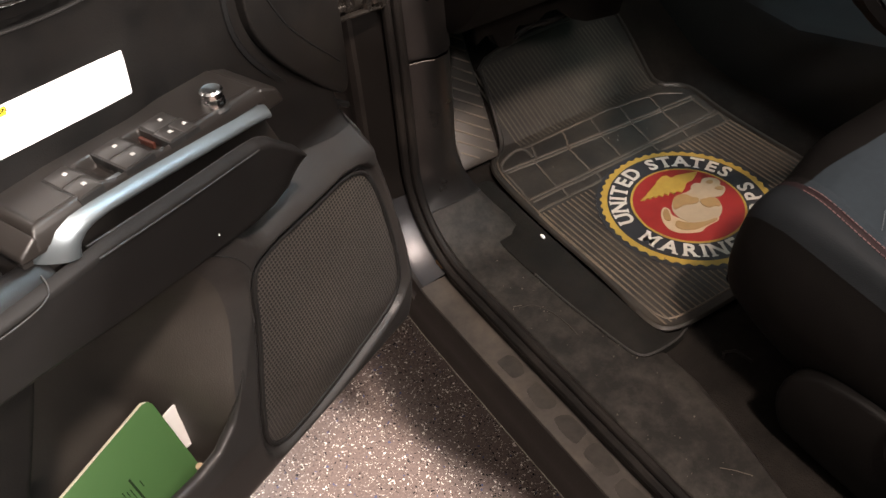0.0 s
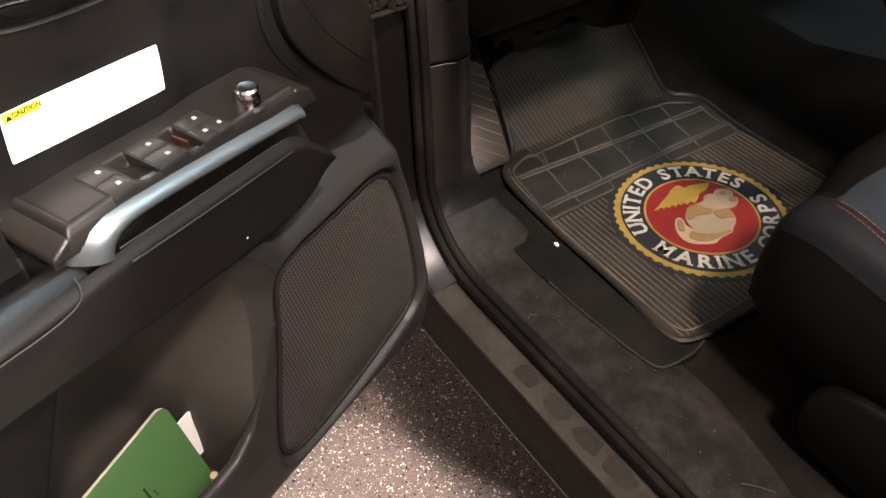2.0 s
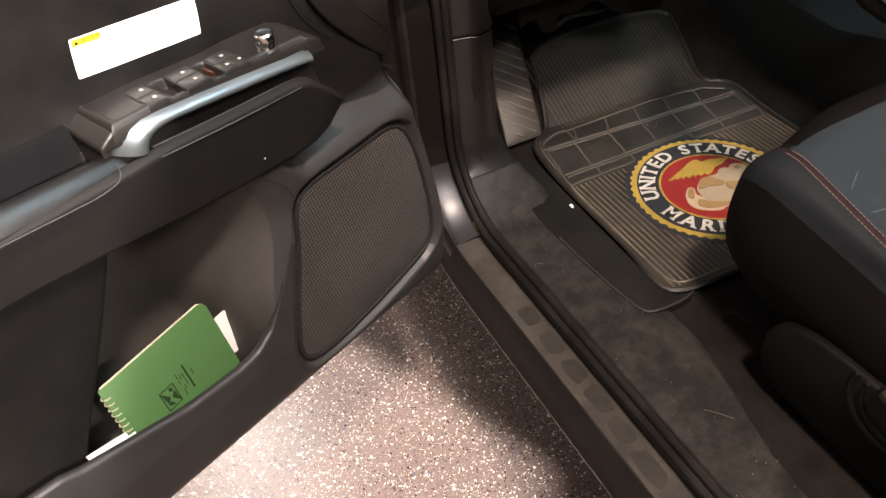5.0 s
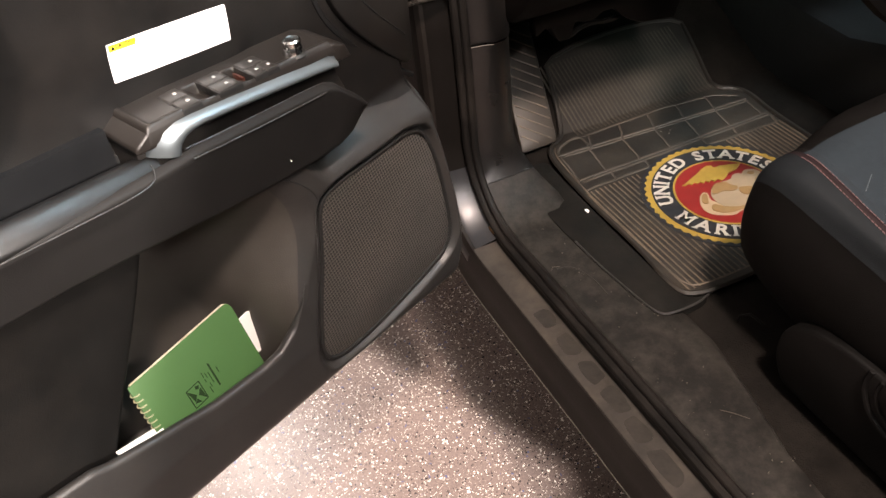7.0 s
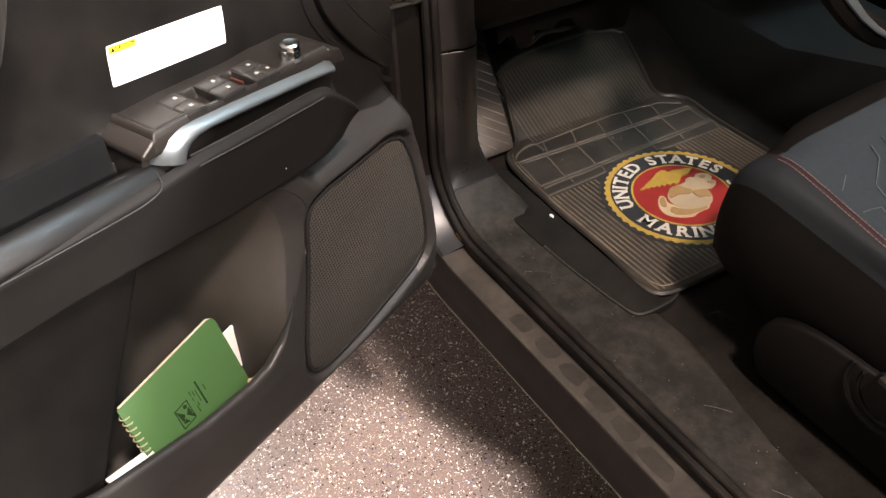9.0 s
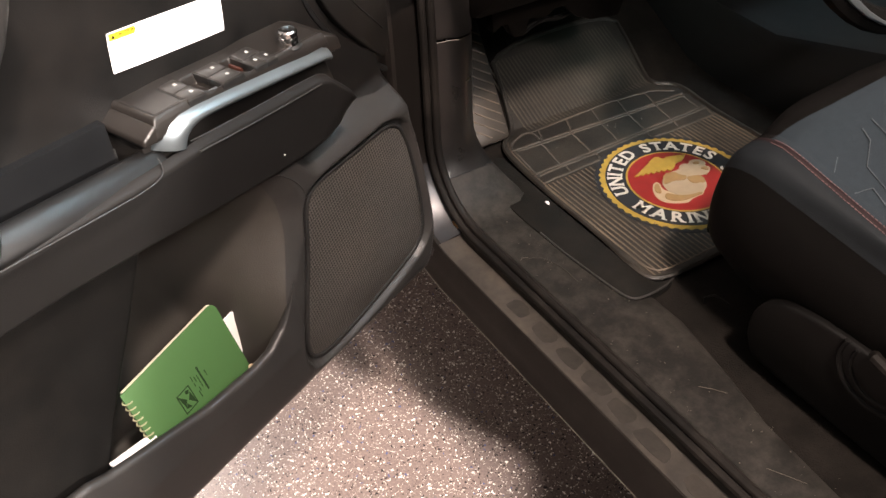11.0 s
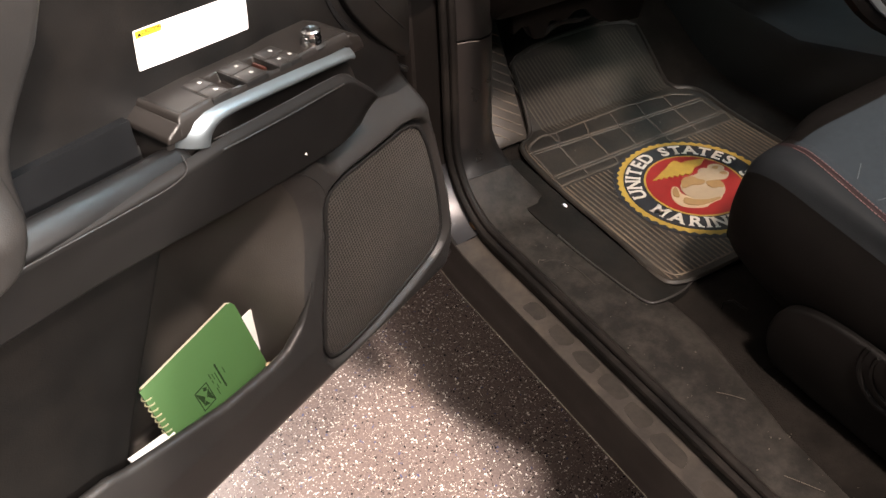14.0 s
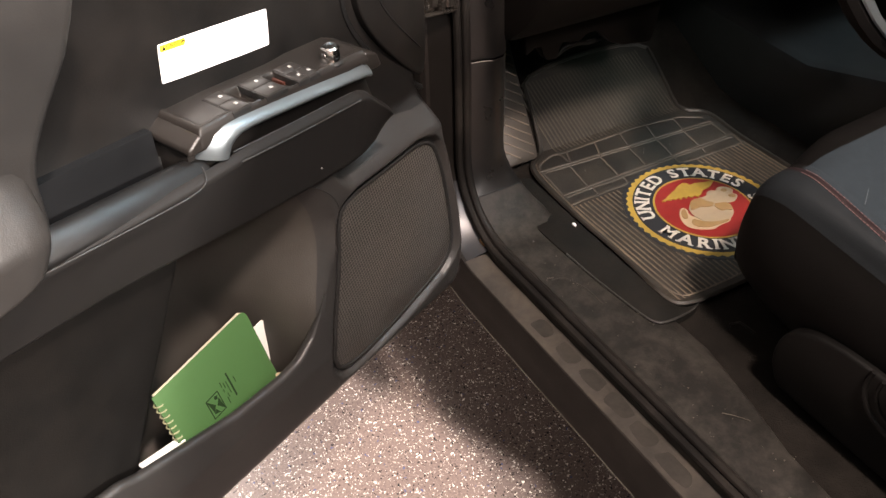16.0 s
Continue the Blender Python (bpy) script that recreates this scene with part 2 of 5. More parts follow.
def grille_material():
    """Black plastic with rows of small round holes."""
    m = material("perforated_grille", (0.064, 0.057, 0.051), 0.45, vary=0.15, bump=0, dust=0.2)
    nt = m.node_tree
    b = nt.nodes["Principled BSDF"]
    co = nt.nodes.new("ShaderNodeTexCoord")
    mp = nt.nodes.new("ShaderNodeMapping")
    mp.inputs["Rotation"].default_value = (0, radians(8), 0)
    mp.inputs["Scale"].default_value = (1, 0.001, 1)
    nt.links.new(co.outputs["Object"], mp.inputs["Vector"])
    v = nt.nodes.new("ShaderNodeTexVoronoi")
    v.inputs["Scale"].default_value, v.inputs["Randomness"].default_value = 275, 0.0
    nt.links.new(mp.outputs["Vector"], v.inputs["Vector"])
    r = nt.nodes.new("ShaderNodeMapRange")
    r.inputs["From Min"].default_value, r.inputs["From Max"].default_value = 0.33, 0.45
    nt.links.new(v.outputs["Distance"], r.inputs["Value"])
    mx = nt.nodes.new("ShaderNodeMix")
    mx.data_type = "RGBA"
    old = b.inputs["Base Color"].links[0].from_socket
    mx.inputs["A"].default_value = (0.0015, 0.0015, 0.0015, 1)
    nt.links.new(old, mx.inputs["B"])
    nt.links.new(r.outputs["Result"], mx.inputs["Factor"])
    nt.links.new(mx.outputs["Result"], b.inputs["Base Color"])
    bp = nt.nodes.new("ShaderNodeBump")
    bp.inputs["Strength"].default_value, bp.inputs["Distance"].default_value = 0.8, 0.001
    nt.links.new(r.outputs["Result"], bp.inputs["Height"])
    nt.links.new(bp.outputs["Normal"], b.inputs["Normal"])
    return m


FLAKE = flake_material()
GRILLE = grille_material()


# ---- mesh helpers ----
def finish(me, mat, angle=35):
    me.materials.append(mat)
    me.polygons.foreach_set("use_smooth", [True] * len(me.polygons))
    me.set_sharp_from_angle(angle=radians(angle))


def part(name, bm, mat, parent=None, label="", angle=35):
    """One mesh object; under a parent, in the parent's own axes."""
    me = bpy.data.meshes.new(name)
    bmesh.ops.recalc_face_normals(bm, faces=bm.faces[:])
    bm.to_mesh(me)
    bm.free()
    finish(me, mat, angle)
    ob = new(name, me)
    if parent:
        ob.parent = parent
    if label:
        tagged(ob, label)
    return ob


def bevelled(bm, width, segments=2, angle=30):
    if width:
        edges = [e for e in bm.edges if len(e.link_faces) == 2 and e.calc_face_angle(0) > radians(angle)]
        bmesh.ops.bevel(bm, geom=edges, offset=width, segments=segments, profile=0.5, affect="EDGES", clamp_overlap=True)
    return bm


def rounded(points, times=2, closed=True):
    """Chaikin's corner cutting."""
    for _ in range(times):
        out = []
        n = len(points)
        for i in range(n if closed else n - 1):
            a, b = Vector(points[i]), Vector(points[(i + 1) % n])
            out += [a.lerp(b, 0.25), a.lerp(b, 0.75)]
        if not closed:
            out = [Vector(points[0])] + out + [Vector(points[-1])]
        points = out
    return points


def prism(poly, lo, hi, axis="y", bevel=0.0, bm=None, segments=2):
    """A polygon in the two other axes, drawn out along axis from lo to hi."""
    own = bm is None
    work = bmesh.new()
    put = {"x": lambda a, b, c: (c, a, b), "y": lambda a, b, c: (a, c, b), "z": lambda a, b, c: (a, b, c)}[axis]
    one = [work.verts.new(put(p[0], p[1], lo)) for p in poly]
    two = [work.verts.new(put(p[0], p[1], hi)) for p in poly]
    n = len(poly)
    work.faces.new(one)
    work.faces.new(two[::-1])
    for i in range(n):
        work.faces.new((one[i], one[(i + 1) % n], two[(i + 1) % n], two[i]))
    bmesh.ops.recalc_face_normals(work, faces=work.faces[:])
    bevelled(work, bevel, segments)
    if own:
        return work
    me = bpy.data.meshes.new("scrap")
    work.to_mesh(me)
    work.free()
    bm.from_mesh(me)
    bpy.data.meshes.remove(me)
    return bm


def box(x0, x1, y0, y1, z0, z1, bevel=0.0, bm=None, segments=2):
    return prism([(x0, y0), (x1, y0), (x1, y1), (x0, y1)], z0, z1, "z", bevel, bm, segments)


def sweep(path, sections, bm=None, closed=False, caps=True):
    """Joins one ring of points per step of the path."""
    bm = bm or bmesh.new()
    rings = [[bm.verts.new(p) for p in ring] for ring in sections]
    n = len(rings[0])
    for a, b in zip(rings, rings[1:]):
        for i in range(n if closed else n - 1):
            j = (i + 1) % n
            bm.faces.new((a[i], a[j], b[j], b[i]))
    if closed and caps:
        bm.faces.new(rings[0][::-1])
        bm.faces.new(rings[-1])
    return bm


def tube(points, radius, sides=8, bm=None):
    points = [Vector(p) for p in points]
    rings = []
    for i, p in enumerate(points):
        d = (points[min(i + 1, len(points) - 1)] - points[max(i - 1, 0)]).normalized()
        a = d.orthogonal().normalized() if i == 0 else (rings_axis - d * rings_axis.dot(d)).normalized()
        rings_axis = a
        b = d.cross(a)
        rings.append([p + radius * (a * math.cos(2 * math.pi * k / sides) + b * math.sin(2 * math.pi * k / sides)) for k in range(sides)])
    return sweep(points, rings, bm, closed=True)


def lathe(profile, sides=32, bm=None, at=(0, 0, 0), flutes=0, depth=0.0):
    """A profile of (radius, height) turned round z."""
    bm = bm or bmesh.new()
    rings = []
    for r, h in profile:
        rings.append([(at[0] + r * (1 - (depth if flutes and math.cos(flutes * 2 * math.pi * k / sides) < 0 else 0)) * math.cos(2 * math.pi * k / sides),
                       at[1] + r * (1 - (depth if flutes and math.cos(flutes * 2 * math.pi * k / sides) < 0 else 0)) * math.sin(2 * math.pi * k / sides), at[2] + h) for k in range(sides)])
    return sweep(None, rings, bm, closed=True)


def letters(text, size, depth, bold=0.0):
    """The built-in font as a mesh, centred, lying in x and y."""
    curve = bpy.data.curves.new("text", "FONT")
    curve.body, curve.size, curve.extrude, curve.align_x, curve.align_y, curve.offset = text, size, depth, "CENTER", "CENTER", bold
    curve.resolution_u = 3
    ob = new("text", curve)
    bpy.context.view_layer.update()
    me = bpy.data.meshes.new_from_object(ob.evaluated_get(bpy.context.evaluated_depsgraph_get()))
    bpy.data.objects.remove(ob)
    bpy.data.curves.remove(curve)
    return me


def serif(ch, size, depth, bold):
    """A letter with slab feet on its stems."""
    me = letters(ch, size, depth, bold)
    P = np.array([v.co[:] for v in me.vertices])
    wb = bmesh.new()
    wb.from_mesh(me)
    for low, group in ((True, "ITNAMRP"), (False, "UNIM")):
        if ch not in group:
            continue
        end = P[:, 1].min() if low else P[:, 1].max()
        xs = np.sort(P[np.abs(P[:, 1] - end) < 0.06 * size, 0])
        for run in np.split(xs, np.where(np.diff(xs) > 0.12 * size)[0] + 1):
            if run[-1] - run[0] < 0.34 * size:
                y0, y1 = (end, end + 0.06 * size) if low else (end - 0.06 * size, end)
                box(run[0] - 0.055 * size, run[-1] + 0.055 * size, y0, y1, P[:, 2].min(), P[:, 2].max() + 0.00005, 0, wb)
    wb.to_mesh(me)
    wb.free()
    return me


def smooth(x):
    x = np.clip(x, 0, 1)
    return x * x * (3 - 2 * x)


def outside(poly, X, Z):
    """Signed distance to a polygon, minus inside."""
    P = np.array([(p[0], p[1]) for p in poly])
    best = np.full(X.shape, 9.0)
    inside = np.zeros(X.shape, bool)
    for a, b in zip(P, np.roll(P, -1, 0)):
        e = b - a
        t = np.clip(((X - a[0]) * e[0] + (Z - a[1]) * e[1]) / (e @ e), 0, 1)
        best = np.minimum(best, np.hypot(X - a[0] - t * e[0], Z - a[1] - t * e[1]))
        inside ^= ((a[1] > Z) != (b[1] > Z)) & (X < (b[0] - a[0]) * (Z - a[1]) / (b[1] - a[1] + 1e-12) + a[0])
    return np.where(inside, -best, best)


def sheet(name, X, Y, Z, mat, parent=None, label="", angle=60):
    """A mesh over a grid of points."""
    h, w = X.shape
    verts = np.stack([X.ravel(), Y.ravel(), Z.ravel()], 1)
    i = np.arange(h * w).reshape(h, w)
    faces = np.stack([i[:-1, :-1].ravel(), i[:-1, 1:].ravel(), i[1:, 1:].ravel(), i[1:, :-1].ravel()], 1)
    me = bpy.data.meshes.new(name)
    me.from_pydata(verts.tolist(), [], faces.tolist())
    finish(me, mat, angle)
    ob = new(name, me)
    if parent:
        ob.parent = parent
    if label:
        tagged(ob, label)
    return ob


# ---- garage ----
tagged(part("floor", box(-6, 7, -6, 7, -0.1, 0.0), FLAKE), "speckled grey epoxy garage floor with vinyl flakes", "floor", kind="structure")
for name, b in (("wall_north", (-6, 7, 7, 7.15)), ("wall_south", (-6, 7, -6.15, -6)), ("wall_east", (7, 7.15, -6, 7)), ("wall_west", (-6.15, -6, -6, 7))):
    tagged(part(name, box(*b, 0, 3.0), WALL), "plain painted garage wall", "wall", kind="structure")
tagged(part("ceiling", box(-6, 7, -6, 7, 3.0, 3.1), WALL), "plain painted garage ceiling", "ceiling", kind="structure")

# unseen mask added under the lamp, outlet shaped for the floor's lit patch
beam = rounded([(0.40, 1.376), (0.660, 0.790), (0.705, 0.690), (0.655, 0.640), (0.45, 0.50), (0.0, 0.1), (-0.9, 0.6), (-0.9, 1.5), (-0.2, 1.9)], 4)
outlet = [SHOP.xy.lerp(Vector(p[:2]), 0.15) for p in beam]
hub = sum(outlet, Vector((0, 0))) / len(outlet)
collar = [hub + (q - hub).normalized() * 0.42 for q in outlet]
shade = bmesh.new()
sweep(None, [[(q.x, q.y, z) for q in loop] for loop, z in ((collar, 2.465), (outlet, 2.465), (outlet, 2.468), (collar, 2.468), (collar, 2.99))], shade, closed=True, caps=False)
mask = tagged(new("beam_mask"), "unseen mask added to cut the lamp beam to a patch", "lamp")
part("shade", shade, WALL, mask)

# ---- car ----
car = tagged(new("car"), "dark grey car with its driver's door wide open", "car")

# path of the door opening: along the sill, round the corner and up the front pillar, as (y, z) with the outward normal
OPEN = [(-1.1, 0.454, 0, 1), (-0.5, 0.454, 0, 1), (0.2, 0.454, 0, 1), (0.34, 0.454, 0, 1), (0.42, 0.454, 0, 1), (0.50, 0.454, 0, 1), (0.55, 0.454, 0, 1)]
for k in range(0, 13):
    a = radians(90 * k / 12)
    OPEN.append((0.77 + 0.13 * math.sin(a), 0.454 + 0.13 * (1 - math.cos(a)), -math.sin(a), math.cos(a)))
OPEN += [(0.905, 0.715, -1, 0), (0.915, 0.85, -1, 0), (0.93, 1.05, -1, 0)]


def along_opening(profile):
    """profile(k): a list of (x, height above the sill plate), k from 0 on the sill to 1 on the pillar."""
    rings = []
    for y, z, ny, nz in OPEN:
        k = math.degrees(math.atan2(-ny, nz)) / 90
        rings.append([(x, y + ny * r, z + nz * r) for x, r in profile(k)])
    return rings


part("rocker_panel", sweep(None, along_opening(lambda k: [(0.72, -0.13), (0.68, -0.085), (0.63, -0.062), (0.597, -0.0545), (0.5925, -0.052), (0.5930, -0.049), (0.5945, -0.047), (0.599, -0.030), (0.603, -0.008), (0.607, -0.001), (0.612, -0.0005)])), ROCKER, car, "black rocker edge below the sill")
part("rocker_edge", tube([(0.5922, r[0][1], r[0][2]) for r in along_opening(lambda k: [(0.5925, -0.050)])[:17]], 0.0005, 5), SPECK, car, "pale line along the rocker edge")
part("sill_plate", sweep(None, along_opening(lambda k: [(0.607, -0.004), (0.609, 0.0), (0.620, 0.001), (0.644, 0.001), (0.646, 0.006), (0.66, 0.006)])[:10]), SILLPAINT, car, "dusty painted sill plate")
PILLAR = along_opening(lambda k: [(0.600, -0.035), (0.6005, -0.016), (0.602, -0.010), (0.6055, -0.0050), (0.611, -0.0015), (0.618, 0.0005), (0.626, 0.0023), (0.644, 0.0058), (0.646, 0.007), (0.66, 0.007)])
part("pillar_face", sweep(None, PILLAR[9:17]), PAINT, car, "grey painted front pillar")
part("hinge_pillar", sweep(None, PILLAR[16:]), DASH, car, "dark inner hinge pillar")
seal = bmesh.new()
for cx, cr, rad in ((0.6475, 0.016, 0.0065), (0.6535, 0.026, 0.0055)):
    sweep(None, along_opening(lambda k: [(cx + rad * math.cos(a), cr + rad * math.sin(a)) for a in [2 * math.pi * i / 10 for i in range(10)]]), seal, closed=True)
part("door_seal", seal, RUBBER, car, "black rubber door seal")


def scuff(k):
    w = 0.770 - 0.052 * smooth(k)
    e = 0.011 * smooth(k)
    return [(0.654, 0.010), (0.656, 0.026 - 0.8 * e), (0.660, 0.030 - 0.8 * e), (0.68, 0.031 - 0.5 * e), (w - 0.028, 0.030), (w - 0.010, 0.027), (w, 0.018), (w + 0.002, 0.0), (w + 0.004, -0.03 - 0.2 * k)]


def narrowed(ring):
    """Narrows the sill trim beside the seat, so dark carpet stands in for shade."""
    f = float(np.interp(ring[0][1], [0.2, 0.34, 0.42, 0.50], [0.22, 0.45, 0.76, 1.0]))
    return [(x if x < 0.70 else 0.70 + (x - 0.70) * f, y, z) for x, y, z in ring]


part("scuff_trim", sweep(None, [narrowed(r) for r in along_opening(scuff)[:15]]), SCUFF, car, "scuffed black plastic sill trim")
part("pillar_trim", sweep(None, along_opening(lambda k: [(x, r + 0.0006) for x, r in scuff(k)])[14:-2]), TRIM, car, "black plastic kick trim on the pillar")
part("upper_pillar_trim", sweep(None, along_opening(lambda k: [(x + 0.004, r - 0.004) for x, r in scuff(k)])[-3:]), TRIM, car, "black plastic upper pillar trim")
part("trim_edge", tube(along_opening(lambda k: [(x, r + 0.0005) for x, r in scuff(k)[1:5]])[-3], 0.0006, 5), PALE_EDGE, car, "pale edge of the upper trim")

part("trim_seam", tube(along_opening(lambda k: [(x, r + 0.0004) for x, r in scuff(k)])[14], 0.0009, 5), BLACK, car)

part("trim_clip", box(0.6415, 0.6455, 0.807, 0.821, 0.4690, 0.4745, 0.001), BRASS, car, "small brass clip at the seal")

# cabin floor, toe board, tunnel and the closed rest of the body
floor_profile = [(-1.0, 0.475), (0.90, 0.475), (0.96, 0.485), (1.10, 0.56), (1.30, 0.80), (1.32, 1.0), (1.35, 1.0), (1.35, 0.35), (-1.0, 0.35)]
part("cabin_floor", prism(floor_profile, 0.70, 1.95, "x"), CARPET, car, "black carpet")
part("centre_tunnel", prism([(-1.0, 0.40), (-1.0, 0.66), (0.55, 0.66), (0.80, 0.60), (1.15, 0.62), (1.2, 0.40)], 1.24, 1.50, "x", 0.02), BLACK, car, "dark centre console side")
part("lower_dashboard", prism([(0.76, 0.97), (0.80, 0.82), (0.845, 0.760), (0.88, 0.730), (1.03, 0.702), (1.16, 0.69), (1.30, 0.73), (1.30, 1.05), (0.82, 1.05)], 0.715, 1.95, "x", 0.012), DASH, car, "dark plastic knee panel")
# bracket and wiring loom below the dashboard
bracket = [(0.775, 0.73), (0.782, 0.675), (0.797, 0.684), (0.806, 0.683), (0.813, 0.668), (0.820, 0.659), (0.838, 0.657), (0.842, 0.672), (0.846, 0.681), (0.862, 0.676), (0.878, 0.676), (0.890, 0.684), (0.909, 0.683), (0.935, 0.660), (0.961, 0.648), (1.018, 0.640), (1.026, 0.662), (1.03, 0.73)]
part("under_dash_bracket", prism(bracket, 0.925, 0.945, "y", 0.003), DASH, car, "dark bracket under the dashboard")
part("cable", tube(rounded([(0.80, 0.94, 0.69), (0.83, 0.93, 0.655), (0.87, 0.94, 0.668), (0.93, 0.95, 0.650), (0.99, 0.96, 0.67)], 2, closed=False), 0.004, 6), RUBBER, car, "black wiring loom")
# roof is out of view; its edge is placed by where lamps should reach
part("roof", prism([(0.87, -1.25), (0.85, -0.3), (0.85, 0.36), (0.89, 0.44), (2.11, 0.44), (2.15, 0.36), (2.15, -0.3), (2.13, -1.25)], 1.46, 1.50, "z", 0.01), PAINT, car, "grey painted roof")
for mirror in (0, 1):
    line = rounded([(0.86, 0.38, 1.47), (0.84, 0.46, 1.44), (0.75, 0.70, 1.26), (0.68, 0.98, 1.02)], 1, closed=False)
    part("front_pillar", tube([(3.0 - p[0] if mirror else p[0], p[1], p[2]) for p in line], 0.026, 8), PAINT, car, "grey painted front pillar")
part("windscreen_cowl", prism([(0.98, 1.0), (1.9, 0.95), (1.9, 0.3), (1.36, 0.3), (1.36, 1.0)], 0.66, 2.4, "x", 0.02), PAINT, car, "grey painted bonnet")
part("far_side", box(2.2, 2.3, -1.2, 1.3, 0.3, 1.0), PAINT, car, "far body side")
# out of view; made this wide to keep the corner lamp off the grille
part("centre_pillar", prism([(-1.1, 0.42), (-1.1, 1.47), (-0.36, 1.47), (-0.30, 1.0), (-0.27, 0.60), (-0.30, 0.42)], 0.60, 0.92, "x", 0.02), PAINT, car, "unseen body side behind the door opening, widened to block light")
part("rear_body", box(0.66, 2.3, -1.3, -1.1, 0.3, 1.45), PAINT, car, "closed rear of the cabin")

# wheels
for wx, wy in ((0.66, 1.72), (2.14, 1.72), (0.66, -0.95), (2.14, -0.95)):
    tb = lathe([(0.20, -0.10), (0.29, -0.105), (0.33, -0.08), (0.335, 0.0), (0.33, 0.08), (0.29, 0.105), (0.20, 0.10)], 40)
    bmesh.ops.transform(tb, matrix=pose(wx + 0.11, wy, 0.335, 0, 90, 0), verts=tb.verts[:])
    tyre = part("tyre", tb, RUBBER, car, "black tyre")
    hb = lathe([(0.0, -0.07), (0.19, -0.07), (0.205, -0.09), (0.205, 0.09), (0.0, 0.09)], 32)
    bmesh.ops.transform(hb, matrix=pose(wx + 0.11, wy, 0.335, 0, 90, 0), verts=hb.verts[:])
    part("wheel_rim", hb, GREASE, tyre)

# footrest
fr = bmesh.new()
prism([(0.960, 0.47), (0.923, 0.493), (0.933, 0.505), (1.075, 0.625), (1.10, 0.60), (1.10, 0.47)], 0.757, 0.820, "x", 0.006, fr)
for v in fr.verts:
    v.co.x += 0.25 * (v.co.y - 0.93)
footrest = part("footrest", fr, FOOT, car, "ribbed black plastic footrest")
for k in range(-2, 10):
    y0 = 0.950 + 0.0125 * k
    reach = min(1.0, (y0 + 0.016 - 0.928) / 0.028)
    ends = [(x + 0.25 * (y - 0.93), y, 0.5155 + 0.857 * (y - 0.945)) for x, y in ((0.762, y0 + 0.016), (0.762 + 0.053 * reach, y0 + 0.016 - 0.028 * reach))]
    part("ridge", tube(ends, 0.0012, 5), MATRIB, footrest)

# steering wheel
wheel = bmesh.new()
ring = []
for k in range(40):
    a = 2 * math.pi * k / 40
    ring.append(Vector((1.065 + 0.178 * math.cos(a), 0.575 + 0.178 * 0.40 * math.sin(a), 0.948 + 0.178 * 0.917 * math.sin(a))))
tube([Vector((p.x, p.y + 0.008, p.z)) for p in ring + [ring[0]]], 0.014, 10, wheel)
steering = part("steering_wheel", wheel, LEATHER, car, "dark steering wheel with a grey lower rim")
rings = []
for i, p in enumerate(ring[15:29]):
    wide = 0.0012 + 0.0125 * (1 - i / 13) ** 0.8
    inward = (Vector((1.065, 0.575, 0.948)) - p).normalized()
    rings.append([p + Vector((0, -0.008, 0)) + inward * (wide * math.cos(a) + 0.5 * wide) + Vector((0, -0.0040 * math.sin(a), 0)) for a in [2 * math.pi * k / 10 for k in range(10)]])
part("rim_insert", sweep(None, rings, closed=True), SILVER, steering, "grey satin rim insert")

# ---- driver's door ----
# x along the door (hinge at 0, the free end at minus), y through it (minus: towards the seat), z up
EDGE_Z, EDGE_X = [0.455, 0.475, 0.52, 0.59, 0.66, 0.69, 0.73, 0.775, 0.82, 1.03], [-0.120, -0.102, -0.086, -0.080, -0.083, -0.086, -0.091, -0.095, -0.097, -0.10]
GRILLE_OUT = rounded([(-0.122, 0.704), (-0.107, 0.66), (-0.107, 0.565), (-0.125, 0.530), (-0.165, 0.520), (-0.235, 0.506), (-0.300, 0.500), (-0.330, 0.508), (-0.338, 0.535), (-0.325, 0.575), (-0.298, 0.635), (-0.284, 0.684), (-0.266, 0.699), (-0.199, 0.700)], 2)


RIM_X, RIM_Z = [-0.76, -0.60, -0.583, -0.522, -0.475, -0.413, -0.388, -0.364, -0.348, -0.333], [0.616, 0.602, 0.596, 0.584, 0.575, 0.572, 0.575, 0.588, 0.608, 0.632]


def plain_depth(X, Z):
    """How far the inner panel stands out towards the seat, without its pocket."""
    mid = sum(np.interp(X + q, [-0.8, -0.312, -0.268, -0.10, -0.05], [0.80, 0.80, 0.728, 0.730, 0.715]) for q in (-0.012, -0.006, 0, 0.006, 0.012)) / 5
    n = 0.016 + 0.012 * smooth((mid + 0.11 - Z) / 0.11) + 0.034 * smooth((mid + 0.022 - Z) / 0.044)
    n += 0.027 * np.clip((0.70 - Z) / 0.15, 0, 1) * smooth((0.72 - Z) / 0.05)
    n -= 0.030 * smooth((0.505 - Z) / 0.045) ** 2
    n -= 0.030 * smooth((X - np.interp(Z, EDGE_Z, EDGE_X) + 0.022) / 0.022) ** 2
    d = outside(GRILLE_OUT, X, Z)
    return n - 0.010 * smooth((0.012 - d) / 0.008)


def eased(Z, at, values, width=0.03):
    return sum(np.interp(Z + k * width, at, values) for k in (-1, -0.6, -0.2, 0.2, 0.6, 1)) / 6


def panel_depth(X, Z):
    right = eased(Z, [0.48, 0.59, 0.609, 0.635, 0.66, 0.697, 0.715, 0.742, 0.78], [-0.352, -0.350, -0.344, -0.322, -0.303, -0.283, -0.290, -0.311, -0.34])
    wide = eased(Z, [0.58, 0.62, 0.68, 0.74], [0.05, 0.085, 0.16, 0.20])
    g = np.clip((right - X) / wide, 0, 1)
    return plain_depth(X, Z) - 0.108 * (0.8 * smooth(g) + 0.2 * g * (2 - g)) * smooth((Z - 0.485) / 0.015) * smooth((0.805 - Z) / 0.03)


